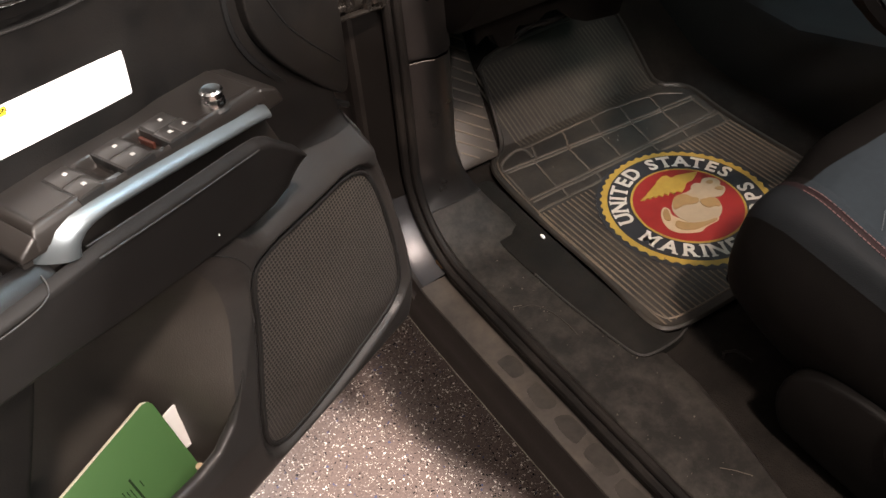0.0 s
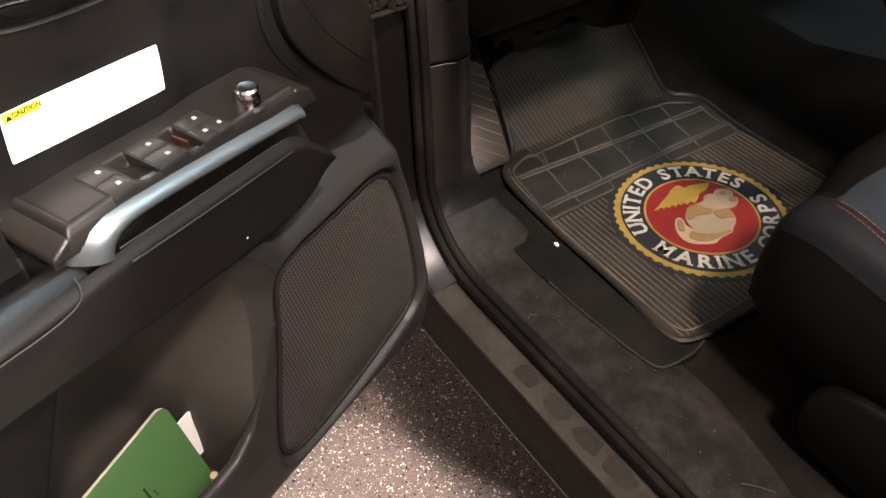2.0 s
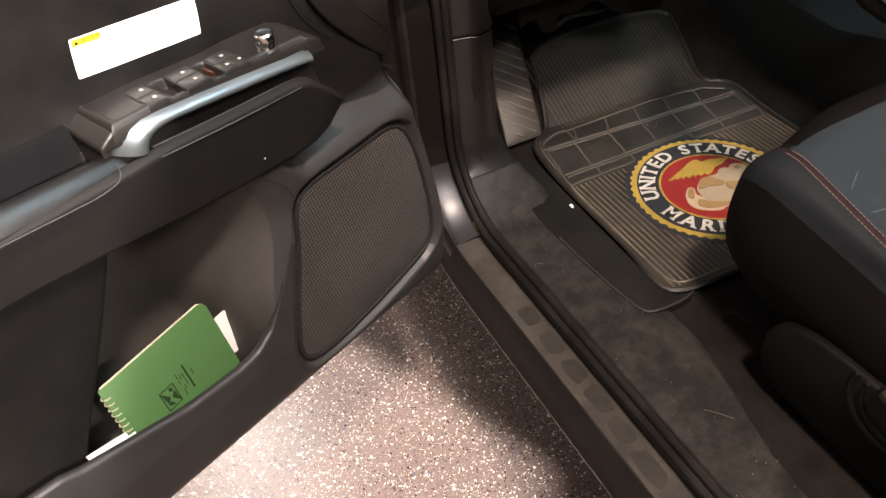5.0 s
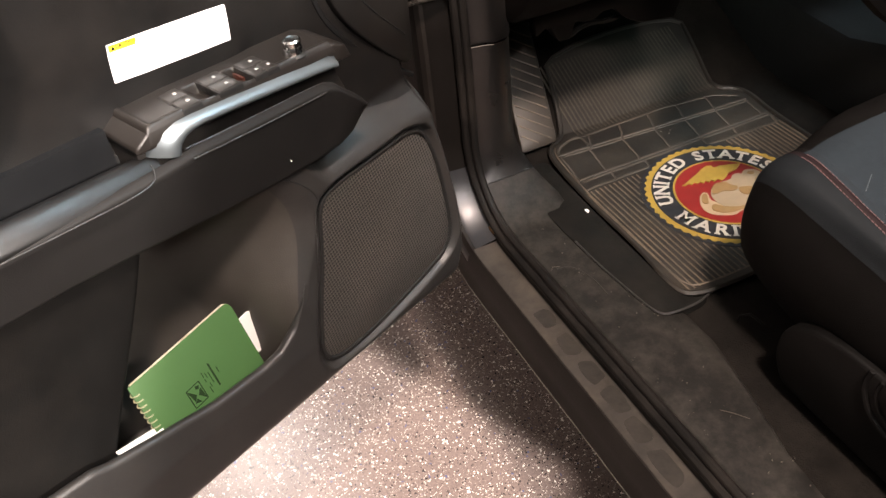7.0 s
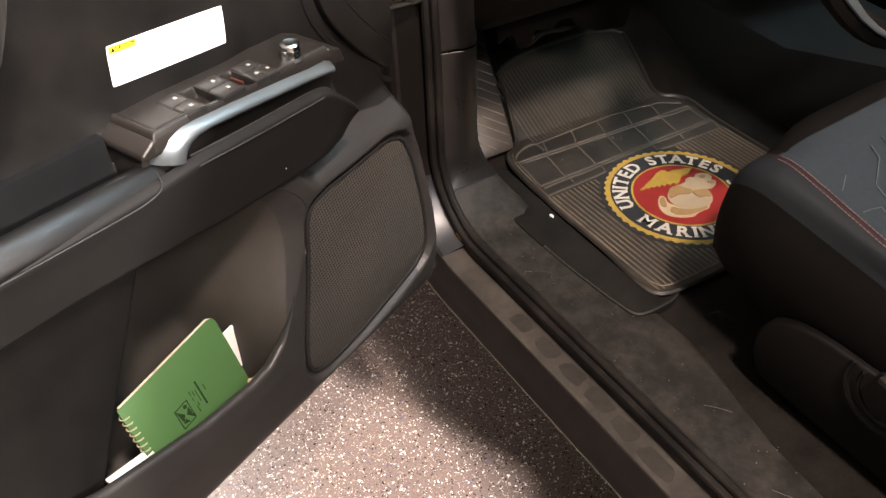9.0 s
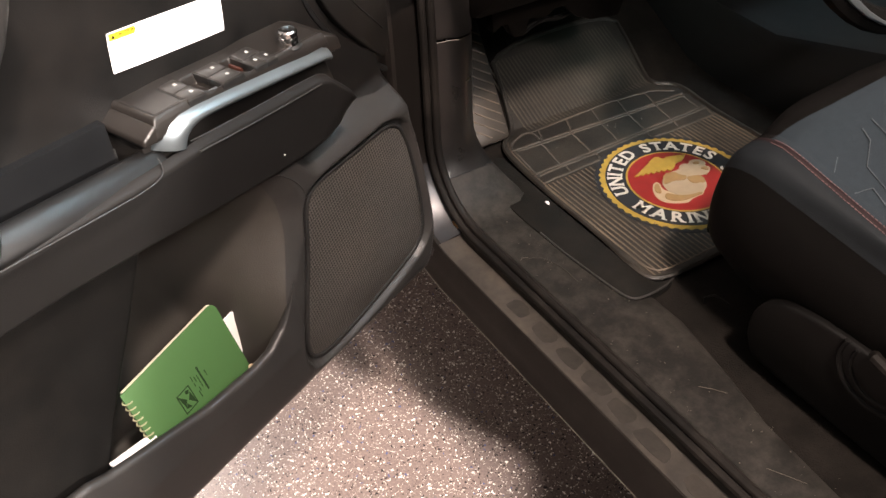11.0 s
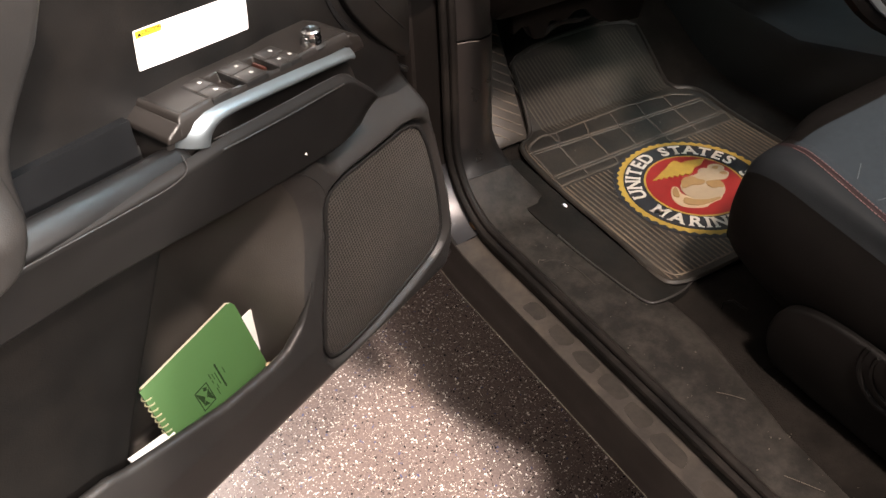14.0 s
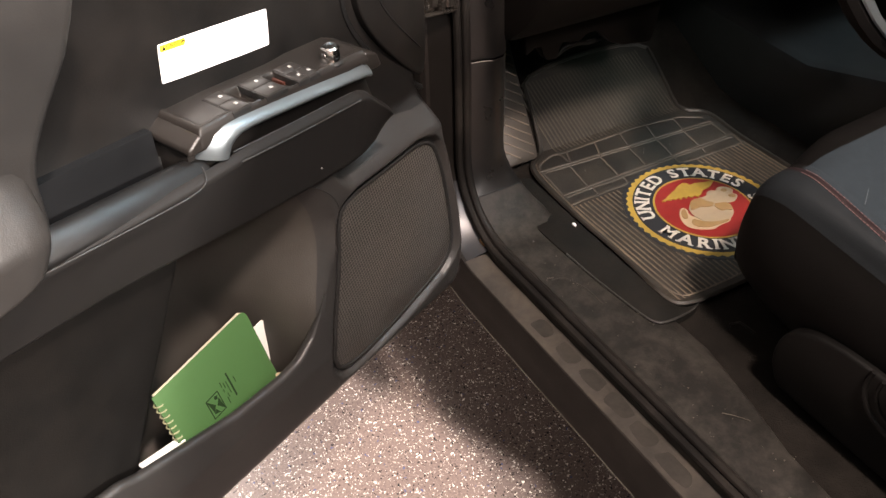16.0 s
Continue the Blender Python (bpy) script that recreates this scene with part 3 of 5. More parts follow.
s = np.linspace(0, 1, 400)[None, :]
t = np.linspace(0, 1, 340)[:, None]
ZZ = 0.458 + (1.03 - 0.458) * t + 0 * s
XR = np.interp(ZZ, EDGE_Z, EDGE_X)
XX = -0.74 + s * (XR + 0.74)
ZZ = ZZ + (1 - t) * np.interp(XX, [-0.74, -0.52, -0.45, -0.24, -0.167, -0.117, -0.05], [0.04, 0.016, 0.0, 0.002, 0.012, 0.03, 0.06])
door = sheet("door", XX, -panel_depth(XX, ZZ), ZZ, PLASTIC, car, "open driver's door with black plastic inner panel")
door.matrix_basis = pose(0.627, 0.874, 0, 0, 0, 23.5)

# black upper trim above the armrest
u_low = np.interp(-0.739 + 0.68 * np.linspace(0, 1, 200)[None, :], [-0.23, -0.195, -0.09], [0.766, 0.753, 0.737])
uz = u_low + (1.029 - u_low) * np.linspace(0, 1, 110)[:, None]
ux = -0.739 + np.linspace(0, 1, 200)[None, :] * (np.interp(uz, EDGE_Z, EDGE_X) - 0.012 + 0.739)
sheet("upper_panel", ux, -(panel_depth(ux, uz) + 0.0012), uz, UPPER, door, "black upper door trim", angle=80)

# lining past the pocket rim, tinted paler to stand in for missing light
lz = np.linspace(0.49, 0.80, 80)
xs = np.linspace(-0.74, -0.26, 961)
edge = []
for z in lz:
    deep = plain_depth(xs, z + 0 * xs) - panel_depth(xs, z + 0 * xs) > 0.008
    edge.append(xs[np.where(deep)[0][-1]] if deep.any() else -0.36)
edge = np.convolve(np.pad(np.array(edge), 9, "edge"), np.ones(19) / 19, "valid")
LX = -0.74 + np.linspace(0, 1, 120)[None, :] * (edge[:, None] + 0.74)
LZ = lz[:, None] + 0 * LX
sheet("tinted_pocket_lining", LX, -(panel_depth(LX, LZ) + 0.0008), LZ, POCKET_TINT, door, "pocket lining, tinted paler in place of light", angle=80)
part("door_shell", prism([(-0.80, 0.40), (-0.80, 1.03), (-0.10, 1.03), (-0.085, 0.80), (-0.05, 0.66), (-0.045, 0.52), (-0.07, 0.44), (-0.12, 0.40)], 0.110, 0.155, "y", 0.012), PAINT, door, "grey painted door shell")

# outer lip of the map pocket, rolled over at the rim
lx = np.linspace(-0.74, -0.333, 160)[None, :]
rim_z = np.interp(lx, RIM_X, RIM_Z)
low_z = 0.459 + np.interp(lx, [-0.74, -0.52, -0.45, -0.24], [0.04, 0.016, 0.0, 0.002])
fade = 0.0010 * smooth((-0.333 - lx) / 0.01) - 0.0006
rows_x, rows_y, rows_z = [], [], []
for q in np.linspace(0, 1, 26):
    z = low_z + (rim_z - 0.006 - low_z) * q
    rows_x.append(lx), rows_y.append(-(plain_depth(lx, z) + fade)), rows_z.append(z)
roll = 0.0005 + 0.0055 * smooth((-0.333 - lx) / 0.035)
top_n = plain_depth(lx, rim_z - 0.006) + fade
for a in np.linspace(0, math.pi, 10)[1:]:
    rows_x.append(lx), rows_y.append(-(top_n - roll + roll * math.cos(a))), rows_z.append(rim_z - 0.006 + roll * math.sin(a))
for q in (0.02, 0.06):
    rows_x.append(lx), rows_y.append(-(top_n - 2 * roll)), rows_z.append(rim_z - 0.006 - q)
sheet("pocket_lip", np.concatenate(rows_x), np.concatenate(rows_y), np.concatenate(rows_z), PLASTIC, door, "black plastic pocket lip", angle=80)

# panel beside the pocket, leaning back under the armrest
pz = np.linspace(0.50, 0.80, 40)[:, None]
edge_x = eased(pz, [0.50, 0.56, 0.58, 0.60, 0.64, 0.68, 0.72, 0.76, 0.80], [-0.600, -0.574, -0.566, -0.555, -0.529, -0.507, -0.487, -0.471, -0.460], 0.015)
ps = np.array([0.0, 0.25, 0.5, 0.75, 0.97, 0.985, 0.995, 1.0, 1.0])[None, :]
back = np.array([0, 0, 0, 0, 0, 0.0005, 0.002, 0.005, 0.09])[None, :]
stand = eased(pz, [0.50, 0.58, 0.64, 0.72, 0.80], [0.056, 0.057, 0.049, 0.050, 0.060], 0.02)
sheet("pocket_side_panel", -0.76 + ps * (edge_x + 0.76), -(stand - back), pz + 0 * ps, LOWER, door, "dark soft panel beside the pocket", angle=80)
seam_pts = rounded([(-0.325, 0.752), (-0.311, 0.742), (-0.292, 0.722), (-0.283, 0.700), (-0.288, 0.680), (-0.303, 0.657)], 2, closed=False)
part("seam", tube([(p[0], -float(plain_depth(np.array(p[0]), np.array(p[1]))) - 0.0001, p[1]) for p in seam_pts], 0.0007, 5), BLACK, door)

# rear grip that rises from the armrest
grip = rounded([(-0.485, 1.03), (-0.511, 0.972), (-0.529, 0.949), (-0.542, 0.933), (-0.556, 0.912), (-0.563, 0.892), (-0.564, 0.868), (-0.566, 0.845), (-0.572, 0.824), (-0.584, 0.813), (-0.62, 0.811), (-0.76, 0.80), (-0.76, 1.03)], 1)
part("grip", prism(grip, -0.066, 0.0, "y", 0.010, segments=4), PLASTIC, door, "moulded dark grey pull grip")

gz = np.linspace(0.831, 0.935, 60)[:, None]
gxr = eased(gz, [0.831, 0.835, 0.838, 0.844, 0.859, 0.874, 0.895, 0.935], [-0.70, -0.65, -0.606, -0.588, -0.579, -0.574, -0.570, -0.556], 0.003)
gs = 1 - np.array([1.0, 0.8, 0.6, 0.45, 0.32, 0.22, 0.15, 0.10, 0.06, 0.03, 0.01, 0.0, 0.0])[None, :] ** 1.5
gstand = 0.066 + 0.0285 * smooth((0.915 - gz) / 0.05)
gedge = np.clip((1 - gs) * (gxr + 0.80), 0, 0.02) / 0.02
gn = gstand - 0.016 * (1 - np.sqrt(1 - (1 - gedge) ** 2))
gn[:, -1] = 0.02
sheet("grip_foot", -0.80 + gs * (gxr + 0.80), -gn, gz + 0 * gs, PLASTIC, door, "rounded foot of the pull grip", angle=80)

# armrest: lower face, elbow pad and tray
arm = rounded([(-0.74, 0.848), (-0.585, 0.845), (-0.46, 0.839), (-0.40, 0.840), (-0.345, 0.836), (-0.286, 0.840), (-0.258, 0.836), (-0.240, 0.812), (-0.222, 0.792), (-0.216, 0.772), (-0.228, 0.762), (-0.335, 0.764), (-0.435, 0.766), (-0.50, 0.774), (-0.639, 0.783), (-0.74, 0.787)], 1)
part("armrest_core", prism([(p[0], p[1]) for p in arm], -0.028, 0.0, "y"), BLACK, door)
ax = np.linspace(-0.74, -0.211, 220)[None, :]
at = np.linspace(0, 1, 30)[:, None]
top = np.interp(ax, [-0.74, -0.585, -0.46, -0.40, -0.345, -0.286, -0.262, -0.250, -0.240, -0.222, -0.211], [0.848, 0.845, 0.841, 0.841, 0.837, 0.833, 0.831, 0.826, 0.817, 0.800, 0.784])
low = np.interp(ax, [-0.74, -0.639, -0.54, -0.47, -0.40, -0.335, -0.270, -0.243, -0.226, -0.211], [0.784, 0.780, 0.774, 0.766, 0.756, 0.749, 0.745, 0.747, 0.753, 0.768])
az = low + (top - low) * at
under = 0.021
rim_a = np.minimum(np.minimum((1 - at) * (top - low), at * (top - low) * 2), np.minimum(-0.211 - ax, 0.05))
an = 0.0862 - under * (1 - at) - 0.010 * (1 - np.sqrt(np.clip(1 - (1 - np.clip(rim_a / 0.007, 0, 1)) ** 2, 0, 1)))
armrest = sheet("armrest", ax + 0 * az, -an, az, ARMFACE, door, "black plastic armrest face")
# pale beads drawn in place of the highlight on the armrest's edge
edge_line = [(-0.412, 0.8425), (-0.386, 0.8400), (-0.332, 0.8355), (-0.264, 0.8315), (-0.249, 0.8260), (-0.237, 0.8120), (-0.228, 0.7980)]
part("armrest_edge_glint", tube(rounded([(x, -0.0755, z) for x, z in edge_line], 2, closed=False), 0.0007, 6), EDGE, door, "pale bead in place of the armrest edge's highlight")
part("armrest_edge_glint", tube(rounded([(x, -0.0846, z - 0.0065) for x, z in edge_line[:4]], 2, closed=False), 0.0008, 6), EDGE, door, "pale bead in place of the armrest edge's highlight")
pad = rounded([(-0.064, 0.80), (-0.062, 0.845), (-0.066, 0.8545), (-0.072, 0.8565), (-0.079, 0.853), (-0.086, 0.8455), (-0.0895, 0.839), (-0.087, 0.834), (-0.078, 0.80)], 2)
pad_mesh = prism(pad, -0.74, -0.435, "x", 0.004, segments=3)
for v in pad_mesh.verts:
    v.co.z += 0.085 * (-0.50 - v.co.x)
    if v.co.x > -0.455:  # the pad's end sinks into the armrest
        v.co.y += 0.010
        v.co.z -= 0.003
seam_line = [(-0.70, 0.838), (-0.60, 0.838), (-0.50, 0.838), (-0.470, 0.8385), (-0.452, 0.841), (-0.4465, 0.846), (-0.4462, 0.852)]
part("pad_seam", tube(rounded([(x, -0.0893 + 0.012 * smooth((z - 0.836) / 0.016), z + 0.085 * (-0.50 - x)) for x, z in seam_line], 2, closed=False), 0.0006, 6), EDGE, door, "light seam below the elbow pad")
part("elbow_pad", pad_mesh, SOFT, door, "soft black elbow pad")
part("tray_floor", box(-0.57, -0.449, -0.07, -0.002, 0.805, 0.818), TRAY, door)
part("tray_back", prism([(-0.568, 0.82), (-0.452, 0.82), (-0.452, 0.8655), (-0.568, 0.8705)], -0.030, -0.010, "y"), TRAY, door)

# switch block, silver pull bar, switches
block = prism([(-0.451, 0.855), (-0.451, 0.861), (-0.4365, 0.8695), (-0.432, 0.8600), (-0.243, 0.8565), (-0.238, 0.8672), (-0.222, 0.861), (-0.216, 0.846), (-0.222, 0.846)], -0.072, -0.008, "y", 0.0025, segments=3)
prism([(-0.449, 0.815), (-0.449, 0.857), (-0.24, 0.852), (-0.22, 0.80)], -0.0655, -0.008, "y", 0.002, block)


def lean(bm):
    """The switch panel falls a little towards the hinge."""
    for v in bm.verts:
        v.co.z -= 0.05 * max(0.0, v.co.x + 0.39)
    return bm


switch_block = part("switch_block", lean(block), SWITCH, door, "brown-black switch panel on the armrest")


def plate(x):
    return 0.8715 - 0.0189 * (x + 0.425)


# top plate with a low lip and two finger hollows between the keys
cx = np.linspace(0, 1, 190)[None, :]
cy = np.linspace(0, 1, 70)[:, None]
CX, CY = -0.4385 + 0.203 * cx + 0 * cy, -0.0725 + 0.063 * cy + 0 * cx
side = np.minimum(np.minimum(CX + 0.4385, -0.2355 - CX), np.minimum(CY + 0.0725, -0.0095 - CY))
lip_side = np.minimum(CX + 0.4385, (CY + 0.0725) + 0.0008)
CZ = plate(CX) - 0.0045 * (1 - smooth(side / 0.004)) + 0.0014 * np.exp(-((lip_side - 0.0065) / 0.0022) ** 2)
for xa, xb, ya, yb in ((-0.3825, -0.3640, -0.0700, -0.0350), (-0.3405, -0.3262, -0.0700, -0.0370)):
    across = smooth((CY - ya) / 0.004) * smooth((yb - CY) / 0.004)
    CZ = CZ - 0.0090 * smooth((CX - xa) / (0.75 * (xb - xa))) * smooth((xb + 0.0006 - CX) / 0.0016) * across
CZ[side < 1e-6] = 0.858
sheet("top_plate", CX, CY, CZ - 0.05 * np.maximum(0.0, CX + 0.39), SWITCH, door, "brown-black plate with finger hollows", angle=60)
# upper and lower edge of the bar: a broad leg at one end, then an even band
upper = [(-0.4420, 0.848), (-0.4400, 0.8525), (-0.4350, 0.8590), (-0.4270, 0.8650), (-0.4150, 0.8685), (-0.3980, 0.8682), (-0.360, 0.8662), (-0.300, 0.8625), (-0.262, 0.8598), (-0.246, 0.8585), (-0.238, 0.8565), (-0.2345, 0.8525)]
lower = [(-0.4150, 0.8400), (-0.4140, 0.8440), (-0.4115, 0.8490), (-0.4060, 0.8530), (-0.3985, 0.8550), (-0.3880, 0.8552), (-0.358, 0.8535), (-0.300, 0.8497), (-0.262, 0.8470), (-0.246, 0.8455), (-0.241, 0.8440), (-0.2365, 0.8438)]
rings = []
for (xa, za), (xb, zb) in zip(upper, lower):
    sec = [(0.5 + 0.51 * math.cos(a), -0.0655 - 0.0145 * (0.25 if xa > -0.236 else 1.0) * max(0.0, math.sin(math.pi * (a / math.pi) ** 1.5)) ** 0.85) for a in [math.pi * k / 12 for k in range(13)]] + [(0.0, -0.062), (0.5, -0.060), (1.0, -0.062)]
    rings.append([(xb + (xa - xb) * h, y, zb + (za - zb) * h) for h, y in sec])
part("pull_bar", lean(sweep(None, rings, closed=True)), SILVER, door, "satin silver pull bar", angle=50)


def key(x0, x1, y0, y1):
    h = plate(x0)
    b = prism([(x0, h - 0.008), (x0, h + 0.0009), (x0 + 0.0015, h + 0.0016), (x1 - 0.0025, h + 0.0019), (x1, h + 0.0011), (x1, h - 0.008)], y0, y1, "y", 0.0006)
    return part("switch_key", lean(b), KEY, door)


for x0, x1, y0, y1 in ((-0.4005, -0.383, -0.0525, -0.034), (-0.4005, -0.383, -0.0708, -0.0530), (-0.364, -0.341, -0.0530, -0.036), (-0.364, -0.341, -0.0708, -0.0535), (-0.324, -0.302, -0.0530, -0.037), (-0.326, -0.3135, -0.0708, -0.0535), (-0.3130, -0.3005, -0.0708, -0.0535)):
    k = key(x0, x1, y0, y1)
    part("key_gap", lean(box(x0 - 0.0008, x1 + 0.0004, y0 - 0.0008, y1 + 0.0008, plate(x0) - 0.006, plate(x0) + 0.0005, 0.0002)), BLACK, k)
    xm, ym = (x0 + x1) / 2 + 0.002, (y0 + y1) / 2
    h = plate(x0)
    ic = box(xm - 0.0015, xm + 0.0015, ym - 0.0014, ym + 0.0007, h + 0.0006, h + 0.0022, 0.0002)
    prism([(xm - 0.0015, ym + 0.0007), (xm + 0.0015, ym + 0.0007), (xm + 0.0009, ym + 0.0018), (xm - 0.0012, ym + 0.0018)], h + 0.0006, h + 0.0022, "z", 0, ic)
    part("icon", lean(ic), ICON, door)
part("indicator", lean(box(-0.3295, -0.3270, -0.055, -0.040, 0.8585, 0.8655, 0.0005)), REDPLASTIC, door, "small red indicator")
kb = lathe([(0.0, 0.0), (0.0118, 0.0), (0.0118, 0.0015), (0.0105, 0.003), (0.0, 0.004)], 28, at=(-0.2735, -0.060, 0.8605))
knob = part("mirror_knob", kb, BLACK, door, "chrome mirror adjuster knob")
part("knob_cap", lathe([(0.0, 0.002), (0.0090, 0.002), (0.0092, 0.008), (0.0080, 0.0105), (0.0088, 0.0115), (0.0086, 0.0150), (0.0070, 0.0165), (0.0055, 0.0160), (0.0, 0.0155)], 36, at=(-0.2735, -0.060, 0.8605)), CHROME, door, "faceted chrome cap")

# speaker grille, follows the slope of the panel
gx, gz = np.array([p[0] for p in GRILLE_OUT + GRILLE_OUT[:1]]), np.array([p[1] for p in GRILLE_OUT + GRILLE_OUT[:1]])
gr = np.array([0.0, 0.15, 0.3, 0.45, 0.6, 0.75, 0.88, 0.955, 0.985, 1.0, 1.0])[:, None]
gd = np.array([0, 0, 0, 0, 0, 0, 0, 0, 0.0006, 0.002, 0.007])[:, None]
GX, GZ = -0.212 + gr * (gx + 0.212), 0.605 + gr * (gz - 0.605)
part("grille_rim", tube([(p[0], -(0.0545 + 0.027 * min(1, max(0, (0.70 - p[1]) / 0.15))), p[1]) for p in GRILLE_OUT + GRILLE_OUT[:1]], 0.0026, 8), ARMFACE, door)
sheet("speaker_grille", GX, gd - (0.0548 + 0.027 * np.clip((0.70 - GZ) / 0.15, 0, 1)), GZ, GRILLE, door, "perforated black speaker grille", angle=80)

# sail panel beside the mirror
sail = rounded([(-0.09, 1.03), (-0.196, 1.03), (-0.193, 0.93), (-0.197, 0.895), (-0.192, 0.866), (-0.168, 0.829), (-0.124, 0.782), (-0.092, 0.755), (-0.086, 0.79)], 2)
part("sail_panel", prism(sail, -0.027, -0.004, "y", 0.005, segments=3), UPPER, door, "dark mirror corner panel")
groove = rounded([(-0.207, 1.03), (-0.204, 0.93), (-0.210, 0.893), (-0.203, 0.860), (-0.178, 0.823), (-0.132, 0.775), (-0.085, 0.738)], 2, closed=False)
part("sail_bead", tube([(p[0], -0.0165, p[1]) for p in groove], 0.0035, 6), SOFT, door)

part("sail_crease", tube(rounded([(-0.176, -0.0272, 0.900), (-0.160, -0.0272, 0.867), (-0.149, -0.0272, 0.852), (-0.131, -0.0272, 0.831), (-0.117, -0.0272, 0.817), (-0.098, -0.0272, 0.797)], 2, closed=False), 0.0009, 6), SOFT, door)
fleck = bmesh.new()
bmesh.ops.create_icosphere(fleck, subdivisions=1, radius=0.0009, matrix=Matrix.Translation((-0.311, -0.0706, 0.769)))
part("fleck", fleck, PAPER, door, "tiny white fleck")

# inner door handle in its cup
cup = rounded([(-0.284, 1.01), (-0.2885, 0.975), (-0.294, 0.9625), (-0.303, 0.9565), (-0.331, 0.956), (-0.36, 0.958), (-0.40, 0.964), (-0.425, 0.976), (-0.43, 1.01)], 2)
part("handle_cup", prism(cup, -0.0172, -0.008, "y", 0.002), UPPER, door, "black handle cup")
part("cup_rim", tube([(p[0], -0.0178, p[1]) for p in cup[:-2]], 0.0013, 6), EDGE, door, "light rim of the handle cup")
part("door_handle", tube([(-0.301, -0.022, 0.9730), (-0.306, -0.026, 0.9745), (-0.330, -0.029, 0.9775), (-0.37, -0.029, 0.982), (-0.41, -0.025, 0.988)], 0.0042, 12), CHROME, door, "chrome inner door handle")
part("handle_recess", prism(rounded([(-0.299, 0.9690), (-0.310, 0.9625), (-0.345, 0.963), (-0.39, 0.969), (-0.40, 0.978), (-0.35, 0.9735), (-0.31, 0.9715)], 1), -0.0186, -0.0165, "y", 0.0006), TRIM, door, "shiny black recess below the handle")

# warning label
LABEL_AT = [(-0.4205, 0.9238), (-0.3050, 0.9130), (-0.3085, 0.8802), (-0.4250, 0.8915)]
label_plane = np.linalg.lstsq(np.array([(x, z, 1) for x, z in LABEL_AT]), np.array([float(plain_depth(np.array(x), np.array(z))) for x, z in LABEL_AT]), rcond=None)[0]


def onto(bm, lift):
    """Lays a flat print on the door panel."""
    low = min(v.co.y for v in bm.verts)
    for v in bm.verts:
        v.co.y = -float(label_plane @ (v.co.x, v.co.z, 1)) - 0.0008 - (lift if v.co.y < low + 0.00005 else lift - 0.0004)
    return bm


label_edge = []
for i in range(4):
    p, q = Vector(LABEL_AT[i]), Vector(LABEL_AT[(i + 1) % 4])
    label_edge += [p.lerp(q, 0.0015 / (q - p).length), p.lerp(q, 1 - 0.0015 / (q - p).length)]
warning = part("warning_label", onto(prism(rounded(label_edge, 1), -0.0182, -0.0165, "y"), 0.0018), LABEL, door, "white warning label with a yellow heading")
part("heading", onto(prism([(-0.4190, 0.9224), (-0.3950, 0.9202), (-0.3957, 0.9148), (-0.4197, 0.9170)], -0.0186, -0.0182, "y"), 0.0022), YELLOW, door, "yellow heading band on the label")
for xa, xb in ((-0.3880, -0.3640), (-0.3610, -0.3330), (-0.3300, -0.3120)):
    za, zb = 0.9195 - 0.096 * (xa + 0.388), 0.9195 - 0.096 * (xb + 0.388)
    part("print_bar", onto(prism([(xa, za), (xb, zb), (xb, zb - 0.0009), (xa, za - 0.0009)], -0.0186, -0.0182, "y"), 0.0022), GREYINK, door)
part("triangle", onto(prism([(-0.4178, 0.9180), (-0.4138, 0.9177), (-0.4157, 0.9211)], -0.0189, -0.0186, "y"), 0.0025), INK, door)
tm = bmesh.new()
tm.from_mesh(letters("CAUTION", 0.0042, 0.0001, 0.00006))
bmesh.ops.transform(tm, matrix=pose(-0.4040, -0.0189, 0.9187, 90, 5.5, 0), verts=tm.verts[:])
part("lettering", onto(tm, 0.0025), INK, door, "the word CAUTION")

# hinge
hb = bmesh.new()
box(0.600, 0.66, 0.895, 0.925, 0.790, 0.815, 0.004, hb)
prism([(0.575, 0.885), (0.590, 0.90), (0.64, 0.905), (0.64, 0.89)], 0.798, 0.806, "z", 0.002, hb)
lathe([(0.0, -0.012), (0.010, -0.012), (0.010, 0.012), (0.0, 0.012)], 14, hb, at=(0.632, 0.893, 0.810))
lathe([(0.0, -0.010), (0.007, -0.010), (0.007, 0.010), (0.0, 0.010)], 6, hb, at=(0.610, 0.890, 0.813))
for bx, by, bz, br in ((0.622, 0.888, 0.802, 0.005), (0.640, 0.889, 0.798, 0.004), (0.600, 0.889, 0.806, 0.004)):
    lathe([(0.0, -0.007), (br, -0.007), (br, 0.007), (0.0, 0.007)], 6, hb, at=(bx, by, bz))
tube([(0.575, 0.880, 0.796), (0.600, 0.886, 0.793), (0.640, 0.890, 0.790)], 0.003, 8, hb)
part("door_hinge", hb, GREASE, car, "greasy steel door hinge")

# ---- floor mat ----
mat_thing = tagged(new("floor_mat"), "worn black rubber floor mat with a round red emblem", "floor mat")


def mat_z(y):
    return 0.4805 + 0.5 * max(0.0, y - 0.945) ** 1.0 * (1.0 if y > 0.945 else 0)


outline = rounded([(0.779, 0.62), (0.776, 0.582), (0.786, 0.565), (0.83, 0.558), (1.13, 0.558), (1.150, 0.60), (1.146, 0.73), (1.148, 0.83), (1.158, 0.885), (1.150, 0.912), (1.122, 0.928), (1.143, 1.02), (1.15, 1.08), (0.885, 1.08), (0.868, 1.02), (0.846, 0.960), (0.834, 0.940), (0.810, 0.928), (0.796, 0.910), (0.789, 0.87), (0.783, 0.78), (0.784, 0.68)], 2)
mb = bmesh.new()
top = [mb.verts.new((p[0], p[1], mat_z(p[1]) + 0.004)) for p in outline]
mb.faces.new(top)
bmesh.ops.bisect_plane(mb, geom=mb.verts[:] + mb.edges[:] + mb.faces[:], plane_co=(0, 0.945, 0), plane_no=(0, 1, 0))
